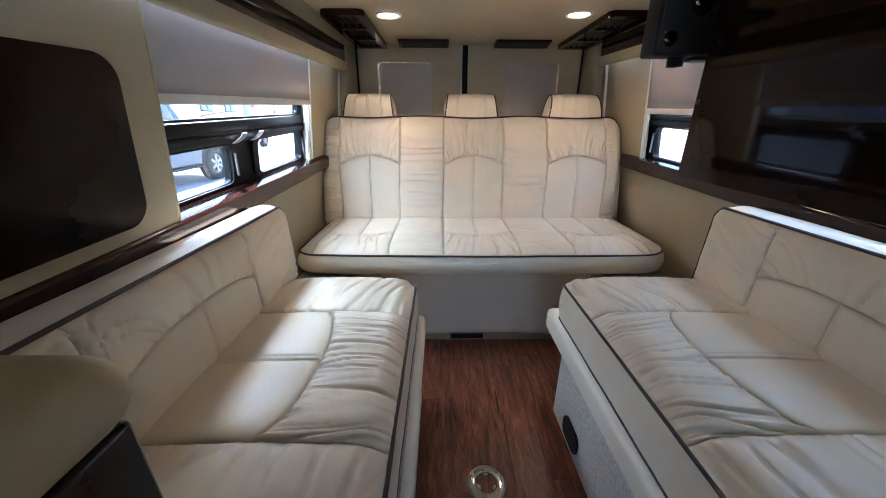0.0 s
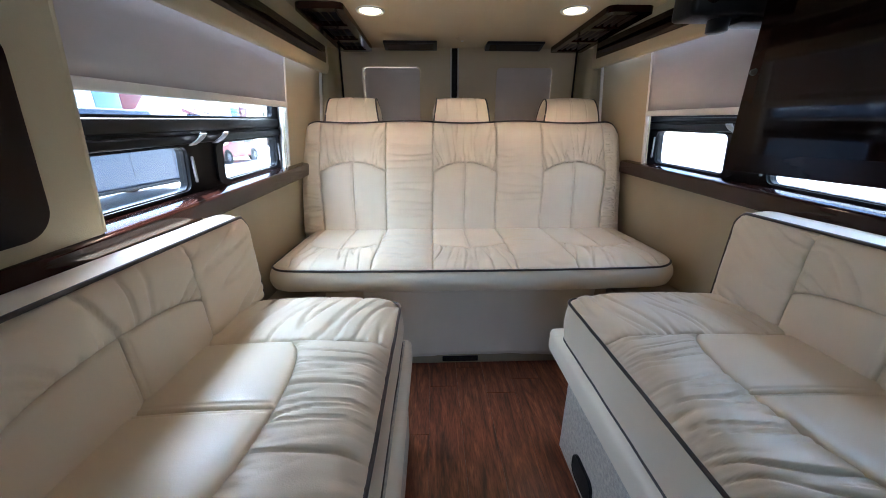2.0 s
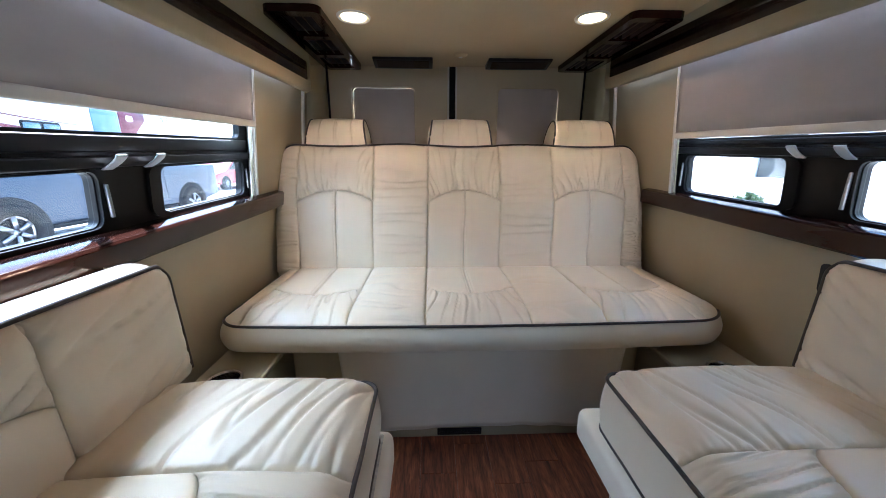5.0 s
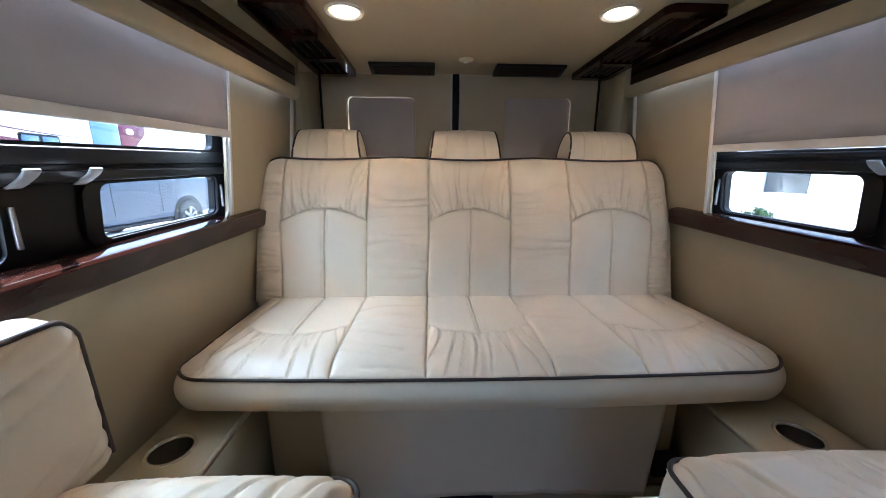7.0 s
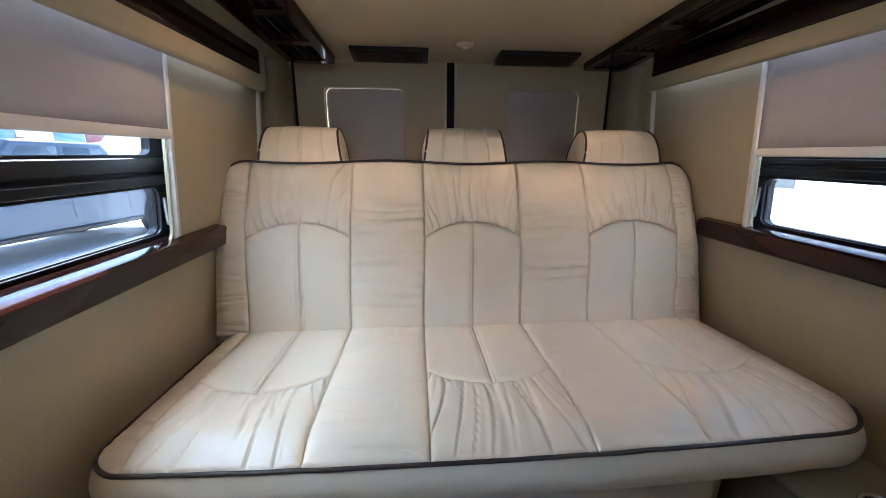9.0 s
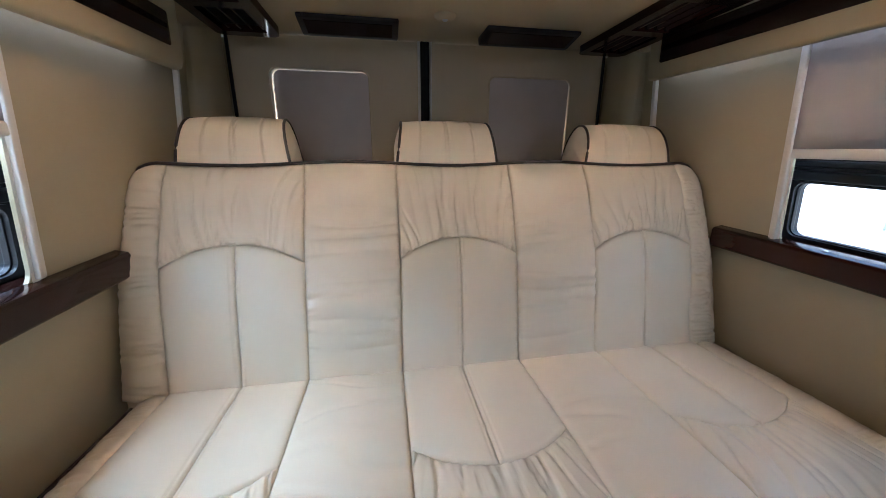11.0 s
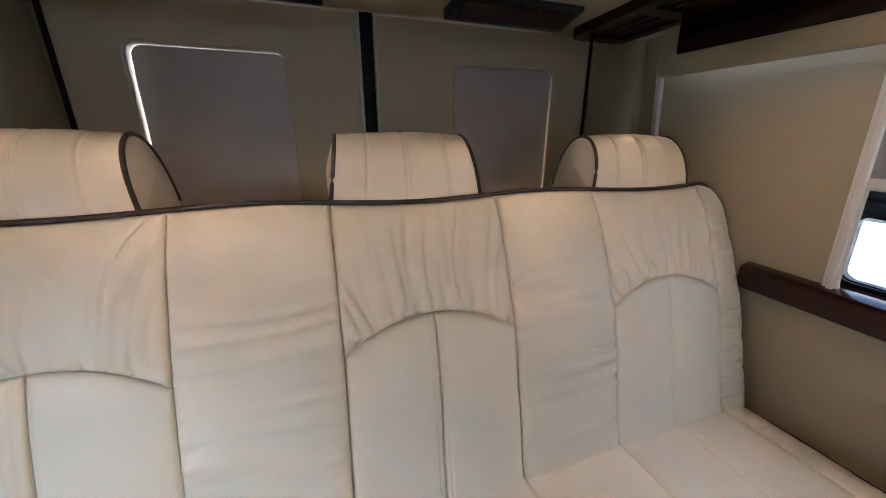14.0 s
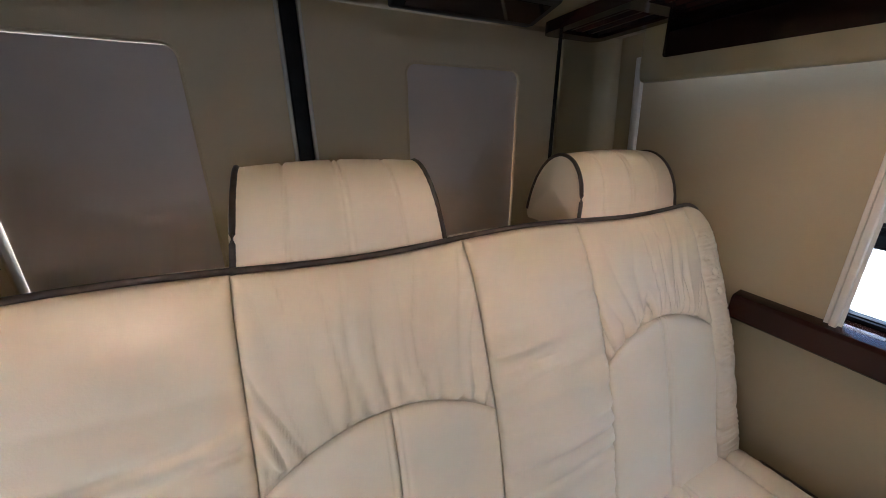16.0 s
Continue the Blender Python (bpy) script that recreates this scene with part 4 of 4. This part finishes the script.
# ---------------------------------------------------------------- floor
floor = structure(part("floor", box((-0.95, FRONT, -0.06), (0.95, REAR, -0.006)), BLACK_PLASTIC), "subfloor below the wood-look planks")
ringp = thing("table_leg_socket", "round chrome table leg socket set in the floor", "socket", at=(-0.068, 0.902, 0))
part("flange", lathe([(0.033, 0.001), (0.034, 0.006), (0.040, 0.008), (0.054, 0.007), (0.061, 0.003), (0.062, 0.0)], 48), CHROME, ringp)
part("well", lathe([(0.034, 0.003), (0.033, -0.004), (0.0005, -0.004)], 32), FLOORWOOD, ringp)
for k in range(3):
    a = radians(90 + 120 * k)
    part("tab", prism([Vector((math.cos(a + o) * r, math.sin(a + o) * r, 0.001)) for o, r in ((-0.35, 0.035), (-0.28, 0.023), (0.28, 0.023), (0.35, 0.035))], (0, 0, 0.004)), CHROME, ringp)
    a += radians(60)
    part("screw", lathe([(0.0005, 0.0105), (0.004, 0.0100), (0.0055, 0.007)], 12, (0.047 * math.cos(a), 0.047 * math.sin(a), 0)), STEEL, ringp)


# ---------------------------------------------------------------- hanging screen and near cabinet
def hanging_panel():
    """Dark gloss panel hung from the ceiling alongside the aisle."""
    p = thing("hanging_screen", "dark gloss panel screen hanging from the ceiling", "screen")
    a, b = Vector((0.224, 0.797, 0)), Vector((0.212, 0.10, 0))
    d = (b - a).normalized()
    n = Vector((-d.y, d.x, 0))
    if n.x > 0:
        n = -n
    length = (b - a).length
    put = lambda u, v, w: a + d * u - n * w + Vector((0, 0, v))
    part("panel_board", plate_with_holes(rounded(0, length, 0.980, 1.49, 0.008), [], put, 0.028), WALNUT, p, smooth=False)
    part("screen_glass", plate_with_holes(rounded(0.022, length - 0.03, 1.004, 1.46, 0.006), [], lambda u, v, w: put(u, v, -0.004 + w), 0.003), GLOSS_BLACK, p, smooth=False)
    part("ceiling_mount", box((a.x * 0.5 + b.x * 0.5, 0.35, 1.48), (a.x * 0.5 + b.x * 0.5 + 0.06, 0.55, CEIL), 0.004), BLACK_PLASTIC, p)
    part("stud", lathe([(0.0005, 0.005), (0.003, 0.004), (0.0045, 0)], 12), PIPING, p).matrix_local = Matrix.Translation(put(0.010, 1.105, -0.001)) @ pose(0, 0, 0, 0, -90, 0)


hanging_panel()


def ceiling_box():
    """Black plastic unit under the ceiling with a lens and a knob."""
    c = thing("ceiling_speaker", "black plastic box unit hung under the ceiling", "speaker")
    part("housing", box((0.150, 0.825, 1.180), (0.31, 0.872, CEIL + 0.002), 0.006, 3), BLACK_PLASTIC, c)
    part("lens", lathe([(0.0005, 0.004), (0.016, 0.005), (0.024, 0.002), (0.026, 0)], 28), GLOSS_BLACK, c).matrix_local = pose(0.222, 0.825, 1.262, 90)
    part("oval_hole", lathe([(0.0005, 0.001), (0.010, 0.0015), (0.012, 0)], 20), GLOSS_BLACK, c).matrix_local = pose(0.175, 0.825, 1.205, 90)
    part("knob", lathe([(0.0005, -0.016), (0.013, -0.015), (0.014, 0.001)], 20, (0.205, 0.848, 1.180)), BLACK_PLASTIC, c)
    part("under_grille", box((0.225, 0.832, 1.174), (0.30, 0.866, 1.181), 0.002), BLACK_PLASTIC, c)


ceiling_box()


def near_cabinet():
    """End of the front cabinet with a padded top, warm light put into its tan, and a dark body."""
    c = thing("side_cabinet", "low dark cabinet with a padded, warm-lit tan top", "cabinet")
    part("padded_top", box((-0.93, -0.9, 0.922), (-0.372, 0.318, 0.968), 0.022, 5), WARM_TAN, c, "padded vinyl top, tan with warm light in its colour")
    part("cabinet_body", box((-0.93, -0.9, 0.001), (-0.380, 0.308, 0.924), 0.004), WALNUT, c)


near_cabinet()
# ---------------------------------------------------------------- outdoors
GROUND = -0.38
CONCRETE = material("pale_concrete", (0.52, 0.50, 0.47), 0.9, second=(0.44, 0.43, 0.41), scale=0.6, bump=0.3, bump_scale=60)
BRICKWHITE = material("white_painted_wall", (0.80, 0.79, 0.76), 0.8, second=(0.72, 0.71, 0.68), scale=3, bump=0.5, bump_scale=40)
TRUCKPAINT = material("grey_blue_car_paint", (0.062, 0.082, 0.115), 0.28, 0.0, second=(0.055, 0.073, 0.105), scale=2, spec=0.35)
REDPAINT = material("red_car_paint", (0.42, 0.02, 0.03), 0.3, second=(0.38, 0.018, 0.028), scale=2, coat=0.8)
WHITEPAINT = material("white_coach_paint", (0.76, 0.76, 0.75), 0.35, second=(0.71, 0.71, 0.70), scale=2, coat=0.4)
MAROON = material("maroon_stripe", (0.16, 0.03, 0.05), 0.35, second=(0.13, 0.025, 0.04), scale=2)
TYRE = material("tyre_rubber", (0.02, 0.02, 0.02), 0.85, second=(0.035, 0.035, 0.034), scale=20)
CARGLASS = material("dark_car_glass", (0.03, 0.04, 0.05), 0.05, second=(0.025, 0.033, 0.042), scale=3, coat=0.5)
PALEGLASS = material("pale_reflecting_glass", (0.10, 0.11, 0.11), 0.08, second=(0.06, 0.065, 0.065), scale=3)
SLATE = material("slate_blue_gloss", (0.16, 0.26, 0.34), 0.15, second=(0.13, 0.22, 0.30), scale=3)
YELLOW = material("yellow_sign", (0.75, 0.55, 0.03), 0.5, second=(0.70, 0.50, 0.025), scale=9)
LEAF = material("green_leaves", (0.07, 0.13, 0.04), 0.6, second=(0.04, 0.08, 0.025), scale=3)
BARK = material("bark", (0.12, 0.09, 0.065), 0.9, second=(0.07, 0.05, 0.04), scale=12)

structure(part("ground", box((-400, -400, GROUND - 0.2), (400, 400, GROUND)), CONCRETE), "pale concrete parking lot")


def wheel(parent, at, r=0.40, w=0.26):
    t = part("tyre", lathe([(r * 0.60, -w / 2), (r * 0.90, -w / 2), (r, -w / 2 + 0.03), (r, w / 2 - 0.03), (r * 0.90, w / 2), (r * 0.60, w / 2), (r * 0.60, -w / 2)], 32), TYRE, parent)
    t.matrix_local = Matrix.Translation(at) @ pose(0, 0, 0, 0, 90, 0)
    rim = part("rim", lathe([(r * 0.61, w / 2 - 0.03), (r * 0.56, w / 2 - 0.02), (r * 0.5, w / 2 - 0.06), (r * 0.16, w / 2 - 0.04), (0.001, w / 2 - 0.02)], 24), STEEL, t)
    for k in range(6):
        a = 2 * math.pi * k / 6
        part("spoke", prism([Vector((math.cos(a + o) * q, math.sin(a + o) * q, w / 2 - 0.03)) for o, q in ((-0.5, r * 0.14), (0.5, r * 0.14), (0.14, r * 0.57), (-0.14, r * 0.57))], (0, 0, 0.025)), STEEL, t)


def vehicle(name, label, paint, at, length, width, prof, glassprof, wheels, wr):
    """A parked vehicle: body pushed out of its side outline, with wheels and windows. Its side faces the van."""
    v = thing(name, label, "vehicle", at=at)
    o = [Vector((0, y, z)) for y, z in prof]
    part("body", prism(o, (-width, 0, 0), 0.05, 3), paint, v)
    for g in glassprof:
        part("side_window", prism([Vector((0.006, y, z)) for y, z in g], (-0.03, 0, 0), 0.004), CARGLASS, v)
    for y in wheels:
        bm = lathe([(0.001, 0.012), (wr * 1.22, 0.012), (wr * 1.26, 0.0)], 32)
        arch_ob = part("wheel_arch", bm, TYRE, v)
        arch_ob.matrix_local = Matrix.Translation((0.0, y, wr)) @ pose(0, 0, 0, 0, 90, 0)
        wheel(v, (-0.08, y, wr), wr)
        wheel(v, (-width + 0.08, y, wr), wr)
    return v


truck = vehicle("pickup_truck", "dark grey-blue crew cab pickup truck parked outside", TRUCKPAINT, (-6.1, 4.55, GROUND), 5.8, 1.95,
        [(0.0, 0.55), (0.02, 1.02), (0.25, 1.15), (1.45, 1.22), (2.05, 1.85), (3.55, 1.88), (3.95, 1.32), (5.75, 1.32), (5.80, 0.55), (5.2, 0.44), (0.4, 0.42)],
        [[(1.75, 1.28), (2.15, 1.76), (2.68, 1.78), (2.70, 1.28)], [(2.80, 1.28), (2.80, 1.78), (3.45, 1.78), (3.70, 1.32)]], (0.95, 4.70), 0.40)
part("door_gap", box((-0.004, 2.745, 0.6), (0.003, 2.755, 1.27)), TYRE, truck)
part("door_gap", box((-0.004, 3.90, 0.6), (0.003, 3.91, 1.30)), TYRE, truck)
part("door_handle", box((0.0, 2.45, 1.10), (0.035, 2.62, 1.13), 0.01), TRUCKPAINT, truck)
part("running_board", box((-0.2, 1.45, 0.36), (0.02, 4.15, 0.43), 0.02), TYRE, truck)
vehicle("red_car", "red hatchback car parked outside", REDPAINT, (-10.5, 17.5, GROUND), 4.3, 1.75,
        [(0.0, 0.5), (0.05, 0.8), (0.9, 0.95), (1.6, 1.42), (3.2, 1.45), (4.1, 0.98), (4.25, 0.55), (3.9, 0.28), (0.3, 0.28)],
        [[(1.15, 0.98), (1.7, 1.36), (2.4, 1.38), (2.4, 0.98)], [(2.5, 0.98), (2.5, 1.38), (3.1, 1.37), (3.7, 1.0)]], (0.8, 3.4), 0.31)


def motorhome(at):
    """White coach with maroon swooshes, framed windows, a slate-blue door and a maroon rear panel."""
    m = thing("motorhome", "white motorhome with maroon swooshes parked outside", "vehicle", at=at)
    part("body", box((-2.4, 0, 0.5), (0, 8.2, 3.5), 0.12, 3), WHITEPAINT, m)

    def swoosh(y0, y1, z0, rise, thick):
        top = [(y0 + (y1 - y0) * k / 12, z0 + rise * (k / 12) ** 2) for k in range(13)]
        low = [(y, z - thick * (0.15 + 0.85 * k / 12)) for k, (y, z) in enumerate(top)][::-1]
        part("swoosh", prism([Vector((0.012, y, z)) for y, z in top + low], (-0.02, 0, 0)), MAROON, m, smooth=False)
    swoosh(4.6, 0.3, 2.35, 0.55, 0.20)
    swoosh(5.4, 0.5, 2.05, -0.35, 0.10)
    swoosh(5.4, 1.4, 2.62, 0.30, 0.06)
    for y, w in ((3.25, 1.15), (0.7, 1.2)):
        f = part("window_frame", prism([Vector((0.02, a, b)) for a, b in rounded(y, y + w, 1.95, 2.60, 0.08)], (-0.03, 0, 0)), BLACK, m)
        for k in range(2):
            part("pane", prism([Vector((0.028, a, b)) for a, b in rounded(y + 0.06 + k * w / 2, y + w / 2 - 0.04 + k * w / 2, 2.01, 2.54, 0.05)], (-0.02, 0, 0)), SLATE, f)
    part("door", prism([Vector((0.03, a, b)) for a, b in rounded(5.55, 6.65, 0.7, 3.25, 0.06)], (-0.04, 0, 0), 0.008), SLATE, m, "slate-blue entry door")
    part("rear_panel", prism([Vector((0.02, y, z)) for y, z in ((6.70, 2.30), (7.3, 2.42), (7.95, 3.05), (7.95, 3.40), (6.70, 3.40))], (-0.03, 0, 0), 0.01), MAROON, m, "maroon rear panel")
    part("emblem", prism([Vector((0.03, a, b)) for a, b in rounded(7.0, 7.35, 2.95, 3.18, 0.10)], (-0.02, 0, 0), 0.004), WHITEPAINT, m)
    part("skirt_panel", box((-2.3, 0.1, 0.25), (-0.04, 8.1, 0.55), 0.03), WHITEPAINT, m)
    for y in (1.8, 6.4):
        wheel(m, (-0.12, y, 0.42), 0.42)


motorhome((-12.5, 8.5, GROUND))
motorhome((-15.0, 22.0, GROUND))


def house():
    """White-walled single-storey building beside the lot."""
    h = thing("white_building", "white-walled building with dark framed windows", "building")
    X = 6.2
    wins = [(6.35, 7.25, 0.69, 1.75), (3.70, 4.60, 0.20, 1.75)]
    hole = [[(a, c), (b, c), (b, d), (a, d)] for a, b, c, d in wins]
    part("wall", plate_with_holes([(-6, GROUND), (9.3, GROUND), (9.3, 3.4), (-6, 3.4)], hole[:2], lambda u, v, w: Vector((X + w, u, v)), 0.2), BRICKWHITE, h, smooth=False)
    part("wall", box((X + 0.2, 9.1, GROUND), (X + 9, 9.3, 3.4)), BRICKWHITE, h)
    part("roof", prism([Vector((X - 0.5, -6.3, 3.4)), Vector((X + 9, -6.3, 3.4)), Vector((X + 4.5, -6.3, 5.2))], (0, 15.9, 0)), BARK, h, smooth=False)
    for a, b, c, d in wins[:2]:
        w = part("window", plate_with_holes([(a, c), (b, c), (b, d), (a, d)], [[(a + 0.05, c + 0.05), (b - 0.05, c + 0.05), (b - 0.05, d - 0.05), (a + 0.05, d - 0.05)]], lambda u, v, k: Vector((X + 0.05 + k, u, v)), 0.06), GREY_HANDLE, h, smooth=False)
        part("pane", box((X + 0.08, a + 0.04, c + 0.04), (X + 0.09, b - 0.04, d - 0.04)), PALEGLASS, w)
        part("sill", box((X - 0.08, a - 0.12, c - 0.10), (X + 0.04, b + 0.12, c - 0.002), 0.01), BRICKWHITE, w)


house()
sign = thing("caution_sign", "small yellow caution sign on the building's window", "sign")
part("sign_plate", box((6.262, 4.07, 0.36), (6.272, 4.25, 0.66), 0.004), YELLOW, sign)
part("triangle", prism([Vector((6.261, 4.10, 0.48)), Vector((6.261, 4.22, 0.48)), Vector((6.261, 4.16, 0.60))], (-0.002, 0, 0)), BLACK, sign)
part("bar", box((6.258, 4.10, 0.40), (6.2615, 4.22, 0.43)), BLACK, sign)


def leafy(name, label, at, height, spread, leaves, seed, trunk=0.25):
    """A tapered trunk with limbs and a crown of small leaves."""
    rnd = random.Random(seed)
    t = thing(name, label, "plant" if height < 2 else "tree", at=at)
    bm = lathe([(0.09 * height / 4, 0), (0.06 * height / 4, height * trunk), (0.02 * height / 4, height * 0.8), (0.004, height * 0.86)], 10)
    part("trunk", bm, BARK, t)
    clumps = []
    for k in range(9):
        a, r = rnd.uniform(0, 6.28), rnd.uniform(0.25, 0.8) * spread
        tip = Vector((math.cos(a) * r, math.sin(a) * r, height * rnd.uniform(0.45, 0.92)))
        clumps.append(tip)
        part("limb", tube([Vector((0, 0, height * rnd.uniform(trunk, 0.5))), tip * 0.6 + Vector((0, 0, height * 0.22)), tip], 0.012 * height / 4, 6), BARK, t)
    bm = bmesh.new()
    for k in range(leaves):
        c = rnd.choice(clumps)
        p = c + Vector((rnd.gauss(0, 0.22), rnd.gauss(0, 0.22), rnd.gauss(0, 0.2))) * spread
        m = Matrix.Translation(p) @ Euler((rnd.uniform(0, 6), rnd.uniform(0, 6), rnd.uniform(0, 6))).to_matrix().to_4x4()
        s = 0.035 * max(1.0, height / 3)
        q = [bm.verts.new(m @ Vector(v)) for v in ((-s, 0, 0), (0, -s * 0.5, 0.01), (s, 0, 0), (0, s * 0.5, 0.01))]
        bm.faces.new(q)
    part("crown", bm, LEAF, t, smooth=False)


leafy("shrub", "small green conifer shrub by the white wall", (5.75, 6.75, GROUND), 0.85, 0.22, 900, 4, 0.1)
for i, (x, y, hh) in enumerate(((-26, 36, 7), (-32, 30, 8), (-22, 48, 7.5), (-40, 24, 9))):
    leafy("tree", "green leafy tree beyond the parking lot", (x, y, GROUND), hh, 2.6, 2600, 20 + i)

# ---------------------------------------------------------------- floor planks, last
def planks():
    rnd = random.Random(5)
    w = 0.121
    meshes = {}
    x = -0.34
    while x < 0.36:
        y = -1.2 - rnd.uniform(0, 0.5)
        while y < 1.66:
            ln = rnd.choice((0.62, 0.80, 0.98))
            y1 = min(y + ln, 1.662)
            key = (round(y1 - y, 3))
            if y1 - y > 0.02:
                if key not in meshes:
                    meshes[key] = mesh_of("plank", box((0, 0, -0.006), (w - 0.0008, y1 - y - 0.0008, 0.0), 0.0007, 1), FLOORWOOD, False)
                ob = new("plank", meshes[key])
                ob.parent = floor
                ob.location = (x, y, 0.0)
            y = y1
        x += w


planks()
